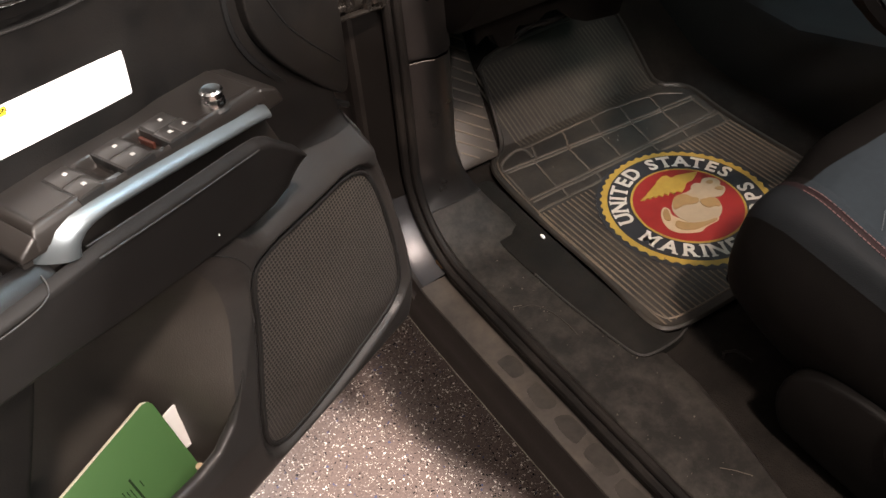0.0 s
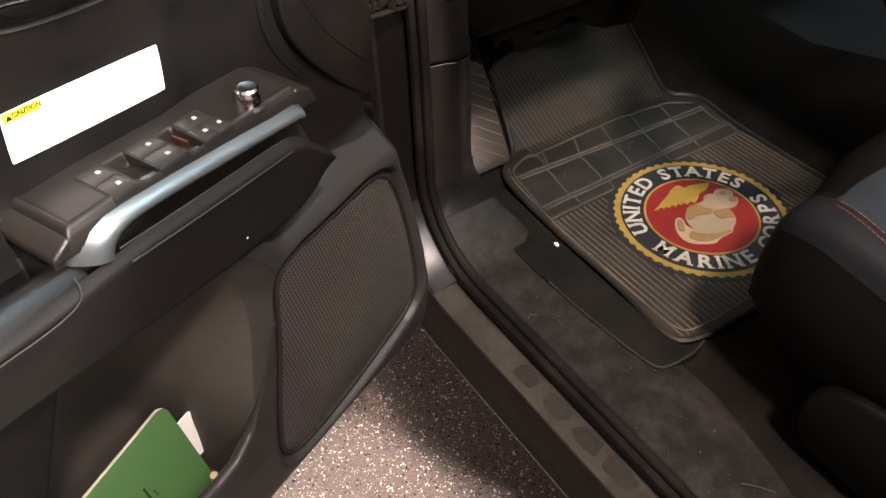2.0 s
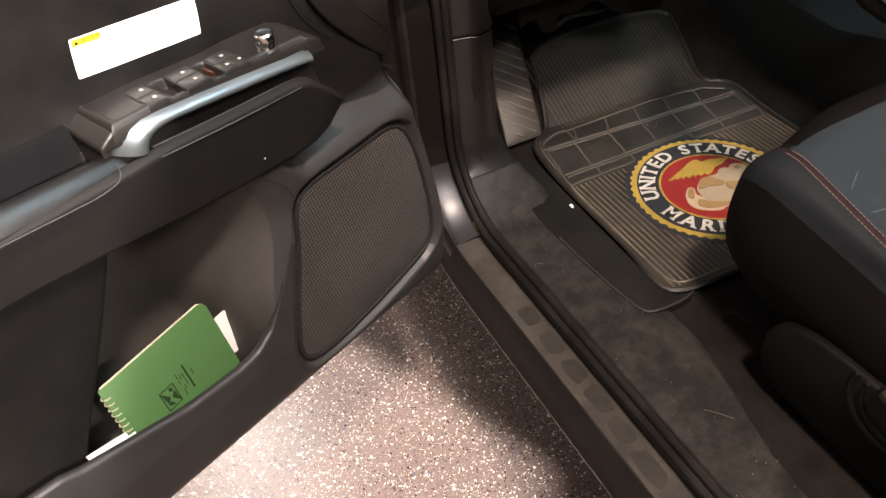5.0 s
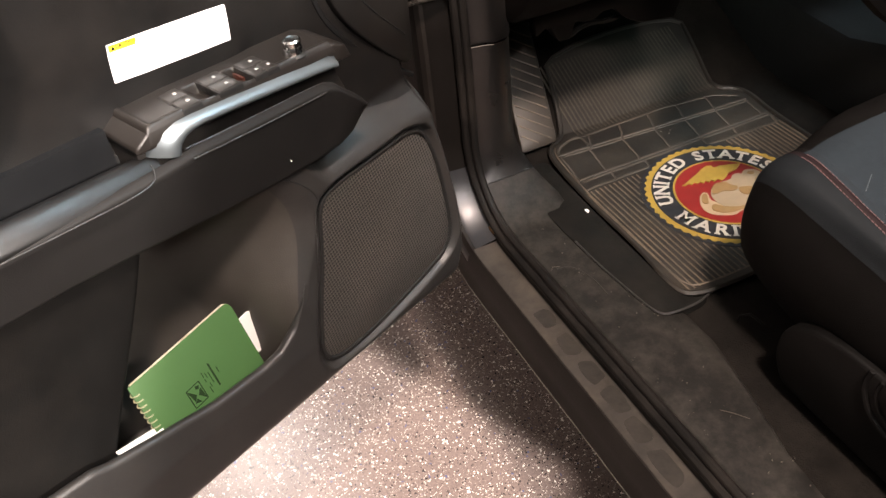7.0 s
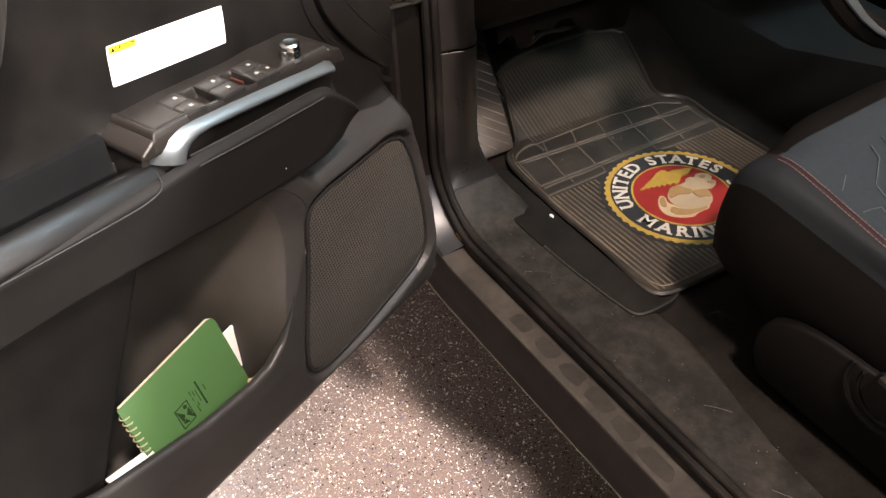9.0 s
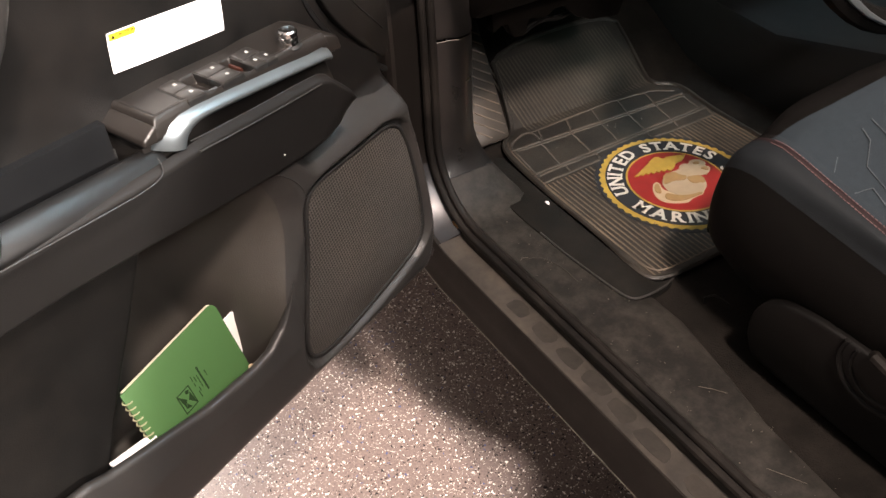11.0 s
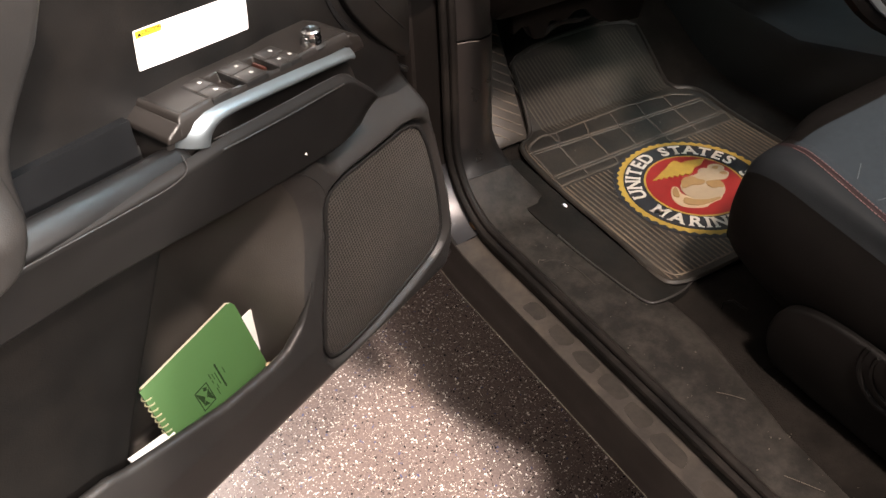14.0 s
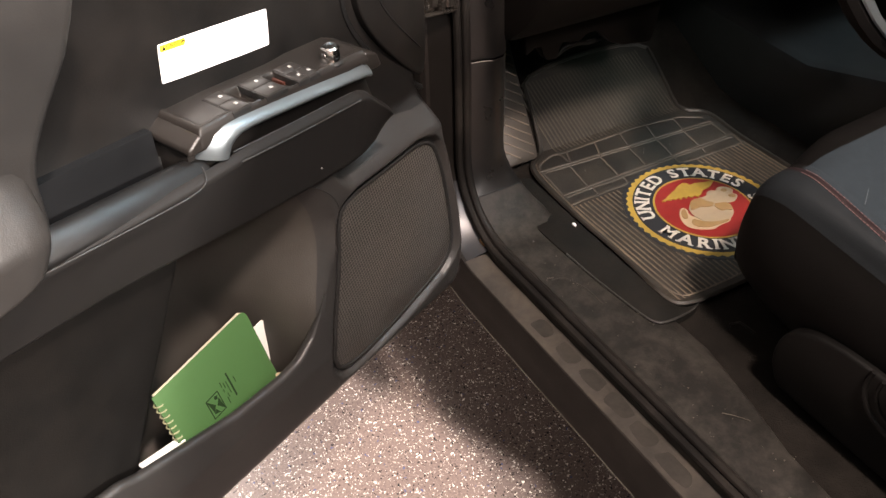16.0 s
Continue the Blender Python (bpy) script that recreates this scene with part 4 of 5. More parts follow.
for v in mb.verts:
    v.co.z = mat_z(v.co.y) + 0.004
geom = bmesh.ops.extrude_face_region(mb, geom=mb.faces[:])
for v in geom["geom"]:
    if isinstance(v, bmesh.types.BMVert):
        v.co.z -= 0.006
part("mat_body", mb, MATRUB, mat_thing)
rim_pts = [(p[0], p[1], mat_z(p[1]) + 0.005) for p in outline]
part("raised_border", tube(rim_pts + [rim_pts[0]], 0.004, 6), MATRUB, mat_thing, "raised rounded edge")
EC, ER = Vector((0.9570, 0.7035)), 0.1146


def ridges(bm, xs, y0, y1, w=0.0036, h=0.0045):
    for x in xs:
        spans = [(y0, y1)]
        d = abs(x - EC.x)
        if d < ER + 0.004 and y0 < EC.y < y1:
            half = math.sqrt((ER + 0.004) ** 2 - d * d)
            spans = [(y0, EC.y - half), (EC.y + half, y1)]
        for a, b in spans:
            if b - a < 0.01:
                continue
            ys = [a, b] if b < 0.945 else [a, max(a, 0.945), b]
            rings = [[(x - w / 2, y, mat_z(y) + 0.003), (x - w / 4, y, mat_z(y) + h), (x + w / 4, y, mat_z(y) + h), (x + w / 2, y, mat_z(y) + 0.003)] for y in ys if True]
            sweep(None, rings, bm, closed=False)


rb = bmesh.new()
ridges(rb, [0.790 + 0.0078 * i for i in range(46)], 0.572, 0.802)
tagged(part("rib_field", rb, MATRIB, mat_thing, "worn parallel ribs"), kind="stuff")
# toe ribs take a darker copy of the ridge colour for the shade there
rb = bmesh.new()
ridges(rb, [0.862 + 0.0072 * i for i in range(37)], 0.932, 1.06)
tagged(part("rib_field", rb, DIMRIB, mat_thing, "worn parallel ribs"), kind="stuff")


def strip(points, w=0.0045, h=0.0046):
    a, b = Vector(points[0]), Vector(points[-1])
    points = [(p.x + random.uniform(-0.0008, 0.0008), p.y + random.uniform(-0.0008, 0.0008)) for p in [a.lerp(b, k / 9) for k in range(10)]]
    rings = []
    for i, (x, y) in enumerate(points):
        (xa, ya), (xb, yb) = points[max(0, i - 1)], points[min(len(points) - 1, i + 1)]
        nx, ny = -(yb - ya), xb - xa
        l = math.hypot(nx, ny)
        nx, ny = nx / l * w / 2, ny / l * w / 2
        rings.append([(x - nx, y - ny, mat_z(y) + 0.003), (x - nx / 2, y - ny / 2, mat_z(y) + h), (x + nx / 2, y + ny / 2, mat_z(y) + h), (x + nx, y + ny, mat_z(y) + 0.003)])
    return sweep(None, rings)


def line_two(x):
    """The double ridge between the small and the large squares runs slightly aslant."""
    return 0.8985 - 0.070 * (x - 0.80)


for a, b in (((0.850, 0.9265), (1.02, 0.9265)), ((1.02, 0.9265), (1.108, 0.914)), ((1.108, 0.914), (1.138, 0.893)), ((0.804, line_two(0.804) + 0.003), (1.142, line_two(1.142) + 0.003)), ((0.810, line_two(0.81) - 0.003), (1.142, line_two(1.142) - 0.003)),
             ((0.797, 0.8325), (1.143, 0.8305)), ((0.800, 0.8265), (1.143, 0.8245)), ((0.792, 0.808), (1.00, 0.808)), ((1.00, 0.808), (1.136, 0.801)), ((1.136, 0.801), (1.143, 0.827))):
    part("cross_ridge", strip([a, b], 0.0060), MATGRID, mat_thing)
for a, b in ((0.808, 0.798), (0.855, 0.845), (0.913, 0.903), (0.970, 0.959), (1.025, 1.014), (1.080, 1.071), (1.139, 1.133)):
    part("long_ridge", strip([(a, line_two(a)), (b, 0.830)], 0.0044), MATGRID, mat_thing)
for a, b in ((0.874, 0.860), (0.931, 0.915), (0.984, 0.971), (1.040, 1.026), (1.094, 1.082)):
    part("long_ridge", strip([(a, 0.9245 - 0.1 * max(0.0, a - 1.03)), (b, line_two(b))], 0.0044), MATGRID, mat_thing)
for a, b in ((0.849, 0.845), (0.908, 0.903), (1.012, 1.008), (1.070, 1.065)):
    part("long_ridge", strip([(a, 0.826), (b, 0.808)], 0.0044), MATGRID, mat_thing)
part("long_ridge", tube([(x, y, mat_z(y) + 0.0042) for x, y in rounded([(0.806, 0.900), (0.812, 0.914), (0.826, 0.922), (0.850, 0.930), (0.862, 0.924), (0.859, 0.902)], 2, closed=False)], 0.0022, 6), MATGRID, mat_thing)

inner = [(0.812, 0.922), (0.803, 0.905), (0.798, 0.87), (0.792, 0.80), (0.7915, 0.70), (0.790, 0.62), (0.792, 0.585), (0.802, 0.574), (0.85, 0.5705), (1.10, 0.570)]
part("inner_border", tube([(x, y, mat_z(y) + 0.0042) for x, y in rounded(inner, 2, closed=False)], 0.0012, 5), MATRIB, mat_thing)

# printed emblem
EZ = mat_z(0.7) + 0.0046


def disc(r, z, wave=0.0, n=96, waves=48):
    return [(EC.x + (r + wave * math.cos(waves * 2 * math.pi * k / n)) * math.cos(2 * math.pi * k / n), EC.y + (r + wave * math.cos(waves * 2 * math.pi * k / n)) * math.sin(2 * math.pi * k / n)) for k in range(n)]


def printed(name, poly, level, mat, label=""):
    return part(name, prism(poly, EZ - 0.001, EZ + 0.0004 * level, "z"), mat, mat_thing, label)


printed("emblem_base", disc(ER + 0.0025, 0), 0.7, NAVY, "black round ground of the emblem")
printed("rope_ring", disc(0.1112, 0, 0.0016, 352, 52), 1, GOLD, "gold rope border")
printed("black_ring", disc(0.1030, 0), 2, NAVY)
printed("gold_ring", disc(0.0735, 0), 3, GOLD)
printed("red_field", disc(0.0705, 0), 4, REDP, "red field")


def unit(points):
    return [(EC.x + ER * a, EC.y + ER * b) for a, b in points]


printed("anchor_shape", unit(rounded([(-0.26, 0.12), (-0.33, 0.09), (-0.40, 0.02), (-0.46, -0.08), (-0.48, -0.19), (-0.44, -0.28), (-0.34, -0.36), (-0.22, -0.42), (-0.14, -0.39), (-0.03, -0.39), (0.06, -0.40), (0.13, -0.34), (-0.04, -0.33), (-0.20, -0.22), (-0.26, -0.12), (-0.29, -0.03), (-0.23, 0.06)], 1)), 5, TAN, "tan anchor shape")
printed("globe_disc", unit([(0.03 + 0.285 * math.cos(a), -0.10 + 0.265 * math.sin(a)) for a in [2 * math.pi * k / 40 for k in range(40)]]), 6, PALE, "pale tan globe shape")
printed("scroll_shape", unit(rounded([(0.11, 0.15), (0.20, 0.15), (0.23, 0.20), (0.32, 0.21), (0.37, 0.16), (0.42, 0.21), (0.50, 0.20), (0.57, 0.14), (0.58, 0.06), (0.51, 0.02), (0.55, -0.04), (0.48, -0.10), (0.37, -0.13), (0.25, -0.06), (0.13, -0.05), (0.07, -0.01), (0.06, 0.07)], 1)), 7, PALE, "pale bird head shape")
printed("beak_shape", unit(rounded([(0.41, 0.14), (0.48, 0.16), (0.52, 0.11), (0.46, 0.08)], 1)), 8, BROWN)
printed("bird_shape", unit([(0.49, 0.34), (0.38, 0.385), (0.24, 0.435), (0.19, 0.43), (0.16, 0.44), (0.155, 0.49), (0.11, 0.515), (0.05, 0.505), (0.0, 0.49), (-0.08, 0.45), (-0.20, 0.41), (-0.32, 0.365), (-0.40, 0.345), (-0.36, 0.325), (-0.31, 0.335), (-0.29, 0.30), (-0.24, 0.32), (-0.22, 0.28), (-0.17, 0.30), (-0.15, 0.25), (-0.10, 0.28), (-0.08, 0.23), (-0.03, 0.26), (-0.01, 0.21), (0.05, 0.23), (0.07, 0.18), (0.16, 0.21), (0.24, 0.265), (0.36, 0.27), (0.42, 0.30)]), 8, GOLD, "gold spread-winged shape")
for level, shape in ((8, [(-0.15, 0.10), (-0.08, 0.16), (0.02, 0.17), (0.09, 0.13), (0.10, 0.05), (0.16, -0.01), (0.10, -0.06), (0.02, -0.04), (-0.05, 0.01), (-0.14, 0.0), (-0.21, 0.01)]), (8, [(0.13, -0.03), (0.20, -0.05), (0.28, -0.08), (0.315, -0.13), (0.29, -0.21), (0.24, -0.25), (0.20, -0.20), (0.14, -0.20), (0.10, -0.14)]),
                     (7, [(-0.31, -0.12), (-0.26, -0.21), (-0.16, -0.29), (-0.05, -0.335), (0.07, -0.35), (0.06, -0.385), (-0.13, -0.375), (-0.26, -0.36), (-0.37, -0.28), (-0.40, -0.19)]), (7, [(-0.31, 0.08), (-0.25, 0.08), (-0.31, -0.03), (-0.36, -0.10), (-0.41, -0.06), (-0.38, 0.01)]), (8, [(0.42, 0.02), (0.52, 0.0), (0.50, -0.07), (0.44, -0.05)])):
    printed("land_shape", unit(rounded(shape, 1)), level, BROWN)
ADVANCE = {"I": 0.44, " ": 0.62, "M": 1.14, "N": 0.98, "U": 0.98, "D": 0.98, "A": 1.0, "O": 1.02, "C": 0.92, "R": 0.94, "P": 0.86, "T": 0.86, "E": 0.84, "S": 0.78}
for word, first, last, flip in (("UNITED STATES", 162.5, 12.0, False), ("MARINE CORPS", 192.5, 347.0, True)):
    places = [0.0]
    for p, q in zip(word, word[1:]):
        places.append(places[-1] + (ADVANCE[p] + ADVANCE[q]) / 2)
    for ch, place in zip(word, places):
        if ch == " ":
            continue
        a = first + (last - first) * place / places[-1]
        me = serif(ch, 0.0300, 0.0003, 0.0003 if ch == "M" else 0.0007)
        turn = a - 90 if not flip else a + 90
        me.transform(pose(EC.x + 0.0880 * math.cos(radians(a)), EC.y + 0.0880 * math.sin(radians(a)), EZ + 0.0014, 0, 0, turn))
        wb = bmesh.new()
        wb.from_mesh(me)
        part("letter", wb, WHITEP, mat_thing, "white letter " + ch)

# moulded floor liner with its raised lip
liner = rounded([(0.735, 0.90), (0.716, 0.80), (0.719, 0.673), (0.723, 0.628), (0.727, 0.586), (0.731, 0.560), (0.742, 0.550), (0.782, 0.548), (0.807, 0.555), (0.790, 0.5575), (0.776, 0.565), (0.773, 0.60), (0.776, 0.78), (0.780, 0.87), (0.782, 0.90)], 2)
floor_liner = part("floor_liner", prism(liner, 0.47, 0.4866, "z", 0.0012), LINER, car, "black moulded floor liner edge")
lip = rounded([(0.719, 0.72, 0.4866), (0.7195, 0.673, 0.4868), (0.723, 0.628, 0.4868), (0.727, 0.586, 0.4868), (0.731, 0.560, 0.4868), (0.742, 0.5505, 0.4868), (0.782, 0.5488, 0.4868), (0.803, 0.5550, 0.4868)], 2, closed=False)
part("liner_lip", tube(lip, 0.0013, 6), EDGE, floor_liner)
part("crease", tube(rounded([(0.671, 0.688, 0.4848), (0.686, 0.685, 0.4848), (0.695, 0.672, 0.4846), (0.701, 0.648, 0.4845), (0.700, 0.618, 0.4845)], 2, closed=False), 0.0009, 5), STAIN, car)

# ---- seat ----
SIDE = [(0.812, 0.550), (0.799, 0.566), (0.787, 0.590), (0.779, 0.625), (0.778, 0.670), (0.785, 0.704)]
BAND = [(0.785, 0.704), (0.7885, 0.716), (0.796, 0.7245), (0.806, 0.7280), (0.818, 0.7295)]
STRIP = [(0.818, 0.7295), (0.8215, 0.7305), (0.8255, 0.7295)]
MIDDLE = [(0.8255, 0.7295), (0.832, 0.7292), (0.837, 0.7282), (0.844, 0.7310), (0.862, 0.7345), (0.90, 0.7405), (1.03, 0.747)]


def cushion(points):
    """A strip of the cushion, drawn out from back to front and rounded over the front."""
    P = rounded([(x, z, 0) for x, z in points], 2, closed=False)
    if points is MIDDLE:
        P = P + [Vector((2.06 - p.x, p.y, 0)) for p in P[::-1][1:]]
    xs, zs = np.array([p.x for p in P]), np.array([p.y for p in P])
    rows = []
    for v in np.linspace(0, 1, 70):
        if v < 0.6:
            y, phi = -0.15 + (0.44 + 0.15) * v / 0.6, 0.0
        else:
            phi = (v - 0.6) / 0.4 * math.pi / 2
            y = 0.44 + 0.092 * math.sin(phi)
        k = math.cos(phi)
        squeeze = 0.035 * (1 - k) * np.clip((1.03 - xs) / 0.25, -1, 1)
        z = 0.560 + (zs - 0.560) * (0.25 + 0.75 * k ** 0.39) if phi else zs
        z = z - 0.11 * max(0.0, 0.47 - y) * np.clip((zs - 0.56) / 0.14, 0, 1)  # the cushion rises to the front
        bulge = 0.018 * smooth((0.215 - np.abs(xs - 1.03)) / 0.11) * smooth((y - 0.25) / 0.25)
        slant = -0.12 * np.clip(0.5 - y, 0, 0.2) * np.clip((xs - 0.787) / 0.024, 0, 1) * np.clip((0.92 - xs) / 0.08, 0, 1)
        rows.append((xs + squeeze + slant, y + bulge, z + 0 * xs))
    return [np.array([r[i] for r in rows]) for i in range(3)]


fabric = np.array(cushion(MIDDLE))
grid = np.arange(fabric.shape[1])
front = [float(np.interp(0.487 + 0.007 * smooth((abs(fabric[0, 0, k] - 1.03) - 0.12) / 0.09), fabric[1, :, k], grid)) for k in range(fabric.shape[2])]


def stretch(first, last):
    """The cushion's columns between two rows."""
    out = np.zeros((3, 60, fabric.shape[2]))
    for k in range(fabric.shape[2]):
        at_rows = np.linspace(first(k), last(k), 60)
        for i in range(3):
            out[i, :, k] = np.interp(at_rows, grid, fabric[i, :, k])
    return out


seat = sheet("driver_seat", *stretch(lambda k: 0, lambda k: front[k]), FABRIC, car, "blue-grey patterned fabric seat cushion", angle=80)
sheet("front_roll", *stretch(lambda k: front[k], lambda k: grid[-1]), LEATHER, seat, "black leatherette front roll", angle=80)
front = int(front[0])
for name, pts, mat, label in (("side_panel", SIDE, LEATHER, "black cushion side"), ("bolster_band", BAND, BANDMAT, "grey leatherette bolster"), ("seam_strip", STRIP, WINE, "dark red strip between the stitch rows")):
    sheet(name, *cushion(pts), mat, seat, label, angle=80)
mirror_strip = cushion(STRIP)
sheet("seam_strip", 2.06 - mirror_strip[0], mirror_strip[1], mirror_strip[2], WINE, seat, angle=80)
mirror_side = cushion(SIDE)
sheet("side_panel", 2.06 - mirror_side[0], mirror_side[1], mirror_side[2], LEATHER, seat, "black cushion side", angle=80)
mirror_band = cushion(BAND)
sheet("bolster_band", 2.06 - mirror_band[0], mirror_band[1], mirror_band[2], BANDMAT, seat, "grey leatherette bolster", angle=80)
bx, by, bz = cushion(STRIP)
for col, lift in ((0, 0.0004), (-1, 0.0004)):
    sb = bmesh.new()
    pts = [Vector((bx[r, col], by[r, col], bz[r, col] + lift)) for r in range(0, front)]
    for r in range(20, front - 1):
        a, b = pts[r], pts[r + 1]
        steps = max(1, round((b - a).length / 0.0042))
        for q in range(steps):
            tube([a.lerp(b, (q + 0.1) / steps), a.lerp(b, (q + 0.8) / steps)], 0.00048, 4, sb)
    part("stitch_row", sb, STITCH, seat, "pale red stitching")


# thin pale lines of the woven honeycomb pattern
def on_seat(x, y):
    return (x, y, float(np.interp(x + 0.12 * max(0.0, 0.5 - y) * min(1, max(0, (0.92 - x) / 0.08)), [p[0] for p in MIDDLE] + [1.2], [p[1] for p in MIDDLE] + [0.738])) - 0.11 * max(0.0, 0.47 - y) + 0.0004)


for line in ([(0.897, 0.439), (0.889, 0.423), (0.857, 0.401), (0.846, 0.371), (0.860, 0.345)], [(0.918, 0.444), (0.910, 0.419), (0.935, 0.400)], [(0.846, 0.427), (0.829, 0.416)], [(0.822, 0.386), (0.838, 0.379), (0.830, 0.358)], [(0.955, 0.447), (0.985, 0.430), (0.985, 0.395), (0.955, 0.378)], [(1.02, 0.45), (1.05, 0.433), (1.05, 0.40)], [(0.90, 0.36), (0.93, 0.343), (0.93, 0.308)]):
    fine = []
    for a, b in zip(line[:-1], line[1:]):
        fine += [on_seat(a[0] + (b[0] - a[0]) * k / 6, a[1] + (b[1] - a[1]) * k / 6) for k in range(6)]
    part("pattern_line", tube(fine + [on_seat(*line[-1])], 0.0006, 4), PATTERN, seat)
part("seat_base", prism([(0.80, -0.1), (0.80, 0.38), (0.83, 0.44), (1.23, 0.44), (1.26, -0.1)], 0.478, 0.59, "z", 0.02), LEATHER, seat, "black plastic seat base")
shield_edge = rounded([(-0.12, 0.49), (-0.12, 0.610), (0.22, 0.606), (0.32, 0.603), (0.36, 0.600), (0.395, 0.590), (0.42, 0.568), (0.425, 0.530), (0.415, 0.505), (0.40, 0.49)], 2)
shield_mesh = prism(shield_edge, 0.774, 0.81, "x", 0.012, segments=4)
part("side_shield", shield_mesh, SHIELD, seat, "black plastic seat side shield")
for cy, r, rad in ((0.276, 0.043, 0.0030), (0.274, 0.032, 0.0022)):
    part("shield_ridge", tube([(0.7735, cy + r * math.cos(a), 0.590 + r * math.sin(a)) for a in [radians(20 - 10 * k) for k in range(16)]], rad, 6), SHIELD, seat, "raised ring round the seat lever")
part("lever", tube([(0.776, 0.288, 0.606), (0.768, 0.284, 0.612), (0.764, 0.262, 0.610), (0.765, 0.20, 0.606)], 0.006, 8), RUBBER, seat, "black seat lever")
part("rail_hook", tube([(0.822, 0.480, 0.490), (0.815, 0.498, 0.496), (0.808, 0.506, 0.490), (0.808, 0.506, 0.480)], 0.0016, 8), RUBBER, seat, "dark seat rail end")
part("seat_rail", box(0.835, 0.860, -0.1, 0.44, 0.474, 0.498, 0.003), LEATHER, seat, "black seat rail")

# ---- notebook and papers in the door pocket ----
DOOR = pose(0.627, 0.874, 0, 0, 0, 23.5)
TL, TR, RB = Vector((-0.532, -0.045, 0.628)), Vector((-0.394, -0.0165, 0.617)), Vector((-0.393, -0.050, 0.538))
ex = (TR - TL).normalized()
ey = (RB - TR)
ey = (ey - ex * ey.dot(ex)).normalized()
ez = ex.cross(ey)
book_pose = Matrix((ex, ey, ez)).transposed().to_4x4()
book_pose.translation = TL
book = tagged(new("notebook"), "green spiral-bound notebook standing in the door pocket", "notebook")
book.matrix_basis = DOOR @ book_pose
side = -1 if (ez.y > 0) else 1
cover = [(0, 0), (0.133, 0), (0.138, 0.002), (0.141, 0.007), (0.141, 0.104), (0, 0.104)]
part("cover", prism(cover, 0.0, side * 0.0012, "z", 0.0002), GREEN, book, "green card cover")
part("page_block", prism([(0.004, -0.0005), (0.134, -0.0005), (0.1395, 0.003), (0.1395, 0.103), (0.004, 0.103)], -side * 0.0003, -side * 0.0034, "z", 0.0003), PAGE, book, "white pages")
for k in range(15):
    c = (0.0035, 0.008 + 0.0064 * k, -side * 0.0015)
    part("spiral_loop", tube([(c[0] + 0.0040 * math.cos(a), c[1] + 0.0004 * i, c[2] + 0.0040 * math.sin(a)) for i, a in enumerate([2 * math.pi * j / 12 for j in range(12)])], 0.0008, 5), WIRE, book)
mk = bmesh.new()
for a, b in (((0.048, 0.0495), (0.069, 0.0508)), ((0.048, 0.0742), (0.069, 0.0755))):
    box(a[0], b[0], a[1], b[1], side * 0.0012, side * 0.0014, 0, mk)
for a, b in (((0.0475, 0.050), (0.0489, 0.075)), ((0.0681, 0.050), (0.0695, 0.075))):
    box(a[0], b[0], a[1], b[1], side * 0.0012, side * 0.0014, 0, mk)
prism([(0.0510, 0.0700), (0.0600, 0.0735), (0.0560, 0.0660)], side * 0.0012, side * 0.0014, "z", 0, mk)
prism([(0.0610, 0.0520), (0.0665, 0.0540), (0.0640, 0.0580), (0.0600, 0.0560)], side * 0.0012, side * 0.0014, "z", 0, mk)
prism([(0.0487, 0.0505), (0.058, 0.062), (0.052, 0.069)], side * 0.0012, side * 0.0014, "z", 0, mk)
prism([(0.0683, 0.0745), (0.060, 0.064), (0.0665, 0.057)], side * 0.0012, side * 0.0014, "z", 0, mk)
bmesh.ops.scale(mk, vec=(0.85, 0.85, 1), verts=mk.verts[:])
bmesh.ops.translate(mk, vec=(0.0055, 0.002, 0), verts=mk.verts[:])
part("printed_mark", mk, INKDARK, book, "black printed square mark")
part("printed_line", box(0.0815, 0.0836, 0.037, 0.065, side * 0.0012, side * 0.0014), INKDARK, book, "bold printed line")
for x, y0, y1 in ((0.0705, 0.040, 0.046), (0.0705, 0.048, 0.052), (0.0710, 0.058, 0.066), (0.0740, 0.043, 0.049), (0.0735, 0.055, 0.060), (0.0775, 0.044, 0.058), (0.0885, 0.046, 0.053)):
    part("printed_line", box(x, x + 0.0010, y0, y1, side * 0.0012, side * 0.0014), INKPALE, book, "faint printed line")

pp = bmesh.new()
prism([(-0.400, 0.59), (-0.380, 0.593), (-0.371, 0.587), (-0.366, 0.53), (-0.40, 0.53)], -0.0235, -0.0225, "y", 0, pp)
note = tagged(part("folded_paper", pp, PAPER), "folded white paper behind the notebook", "paper")
note.matrix_basis = DOOR
pp = bmesh.new()
prism([(-0.571, 0.5850), (-0.5245, 0.5775), (-0.5245, 0.5725), (-0.571, 0.5815)], -0.068, -0.060, "y", 0.0005, pp)
slip = tagged(part("paper_slip", pp, PAPER), "white paper slip on the pocket rim", "paper")
slip.matrix_basis = DOOR

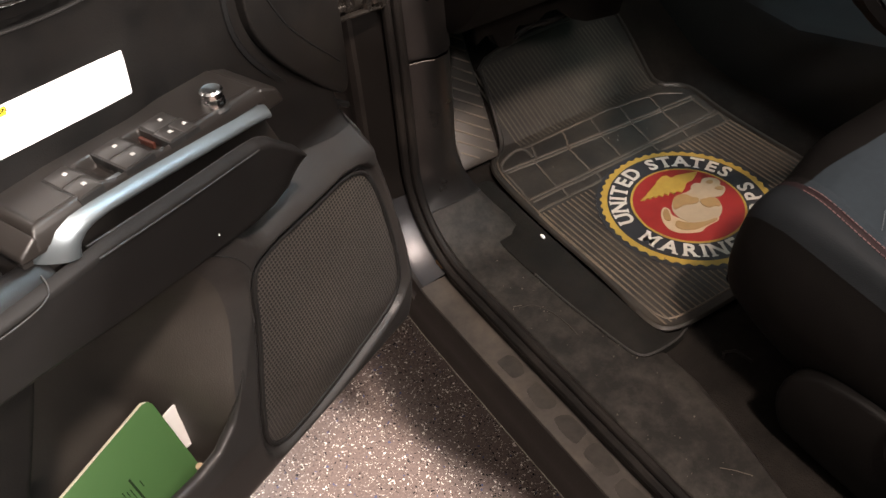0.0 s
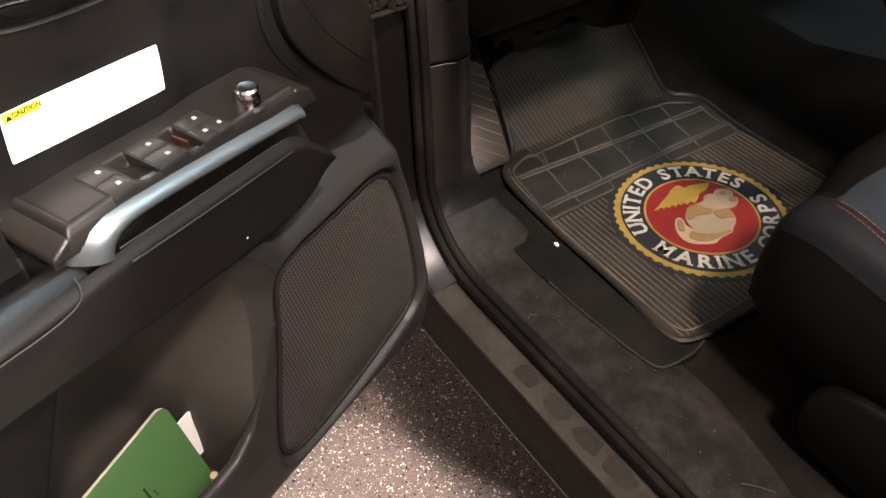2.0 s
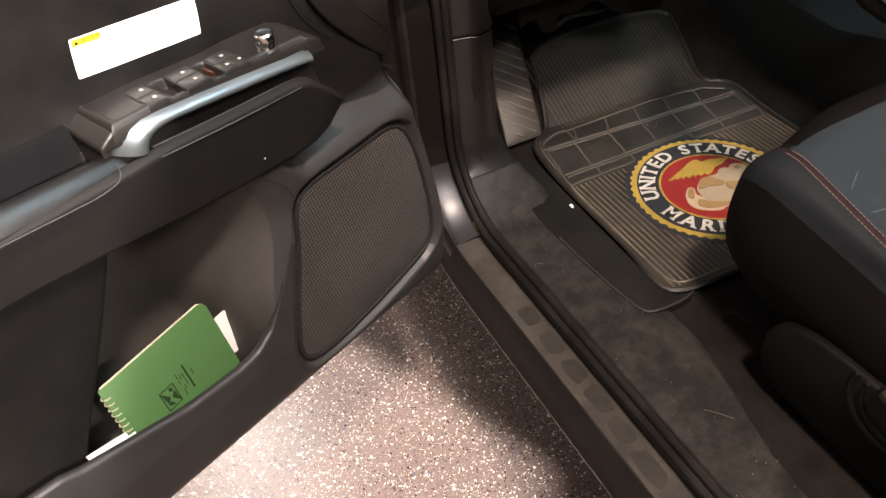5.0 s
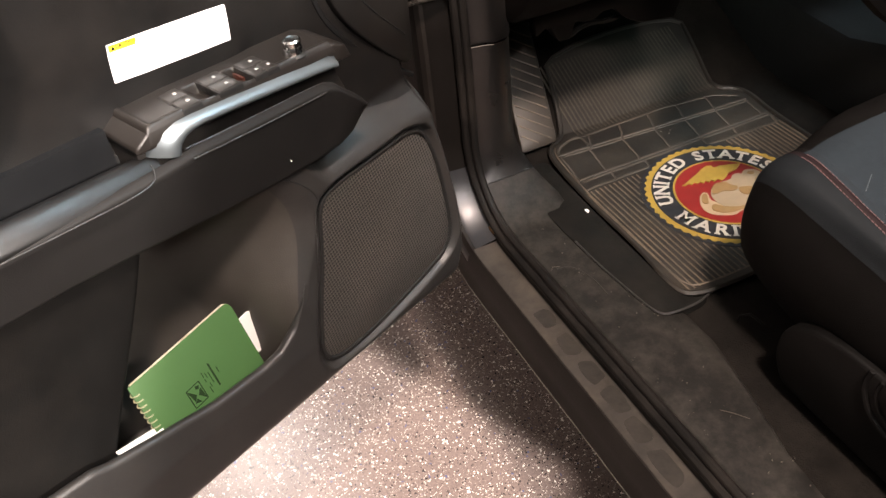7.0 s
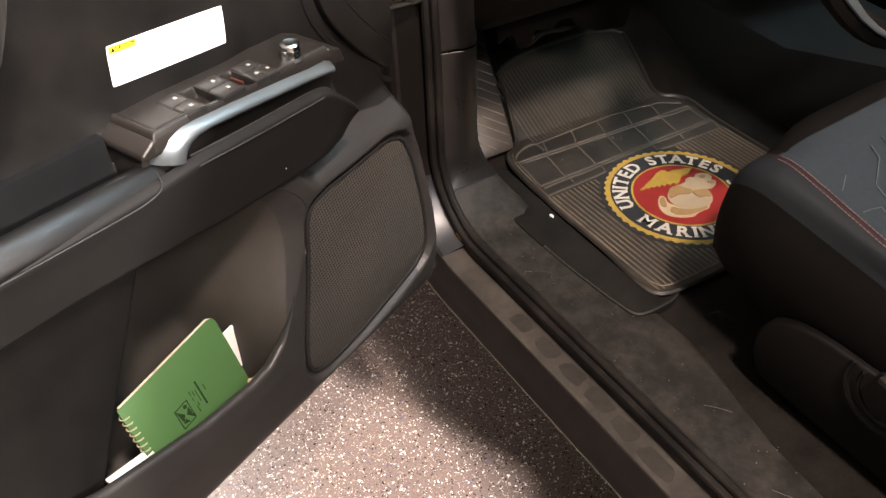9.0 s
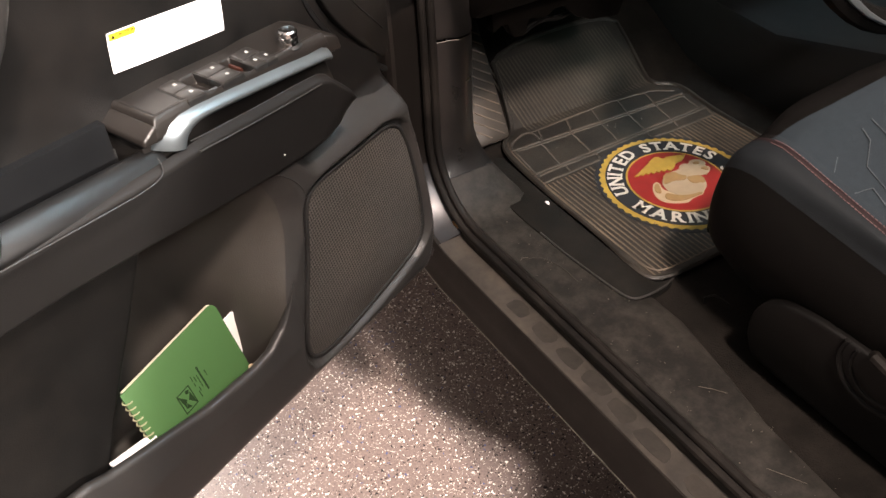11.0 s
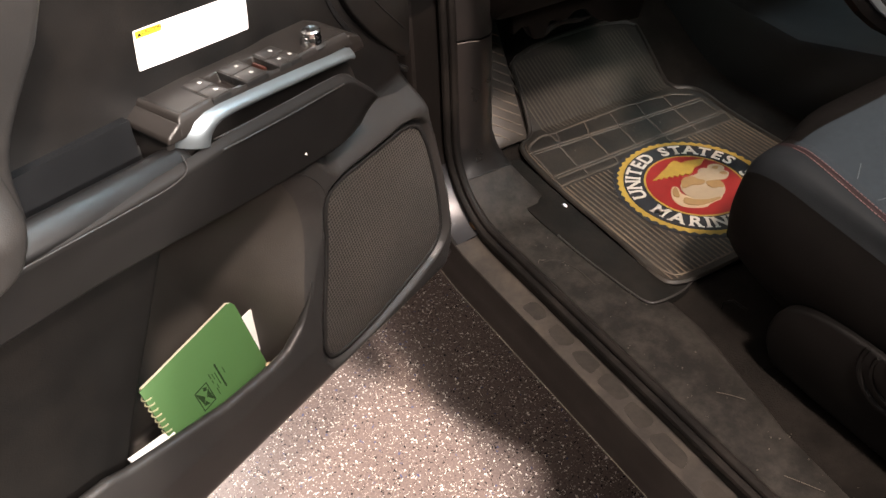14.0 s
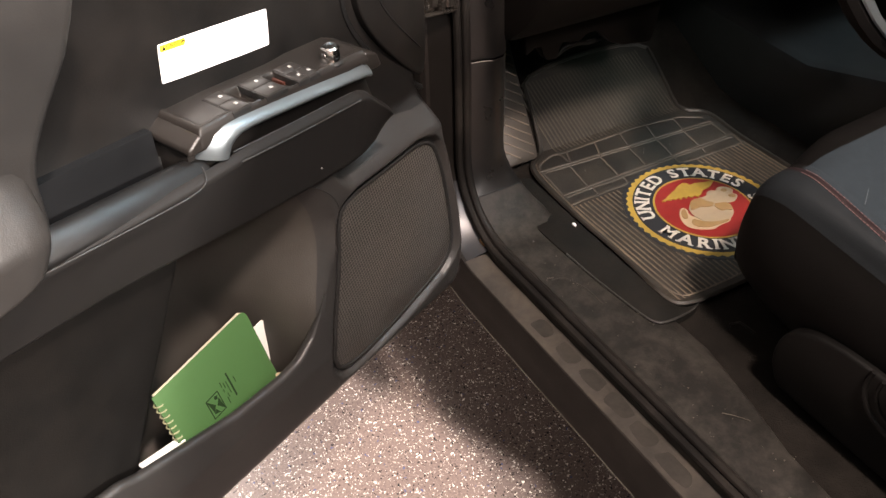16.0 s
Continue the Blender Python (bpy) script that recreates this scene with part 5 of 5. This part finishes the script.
# crumb on the trim
cb = bmesh.new()
bmesh.ops.create_icosphere(cb, subdivisions=1, radius=0.004)
for v in cb.verts:
    v.co = Vector((v.co.x * 0.6, v.co.y * 1.2, v.co.z * 0.5)) * random.uniform(0.75, 1.2)
crumb = tagged(part("paper_scrap", cb, PAPER), "small white scrap lying on the floor liner", "scrap")
crumb.location = (0.766, 0.765, 0.4885)

# worn patches on the sill plate, scratches and dust
for sy, sx, half in ((0.645, 0.628, 0.016), (0.593, 0.629, 0.018), (0.544, 0.629, 0.018), (0.497, 0.630, 0.020), (0.450, 0.627, 0.018), (0.398, 0.625, 0.024), (0.33, 0.626, 0.018)):
    ring = []
    for a in [2 * math.pi * k / 32 for k in range(32)]:
        c, d = math.cos(a), math.sin(a)
        wob = 1 + 0.06 * math.sin(3 * a + sy * 50) + 0.04 * math.sin(5 * a + sy * 90)
        ring.append((sx + 0.0108 * math.copysign(abs(c) ** 0.6, c) * wob, sy + half * math.copysign(abs(d) ** 0.6, d) * wob))
    part("worn_patch", prism(ring, 0.4550, 0.4552, "z"), STAIN, car, "dark worn patch on the sill plate")
for line in ([(0.702, 0.413), (0.712, 0.402), (0.721, 0.389)], [(0.681, 0.300), (0.692, 0.281), (0.700, 0.266)], [(0.664, 0.690), (0.668, 0.694), (0.676, 0.690)]):
    part("scratch", tube([(x, y, 0.4851) for x, y in line], 0.00035, 4), SPECK, car, "pale scratch on the sill trim")
random.seed(11)
db = bmesh.new()
for _ in range(90):
    x, y = random.uniform(0.662, 0.735), random.uniform(0.05, 0.78)
    bmesh.ops.create_icosphere(db, subdivisions=1, radius=random.choice((0.0004, 0.0005, 0.0005, 0.0009)), matrix=Matrix.Translation((x, y, 0.4853)))
for _ in range(60):
    x, y = random.uniform(0.80, 1.12), random.uniform(0.57, 0.92)
    bmesh.ops.create_icosphere(db, subdivisions=1, radius=random.choice((0.0004, 0.0006, 0.001)), matrix=Matrix.Translation((x, y, 0.4858)))
tagged(part("dust_specks", db, SPECK), "pale dust specks on the sill trim and mat", "dust", kind="stuff")

# small pen end showing behind the pocket rim
pb = tube([(-0.396, -0.056, 0.530), (-0.397, -0.058, 0.5455)], 0.0036, 10)
pen = tagged(part("pen", pb, TAN), "beige pen end standing in the door pocket", "pen")
pen.matrix_basis = DOOR
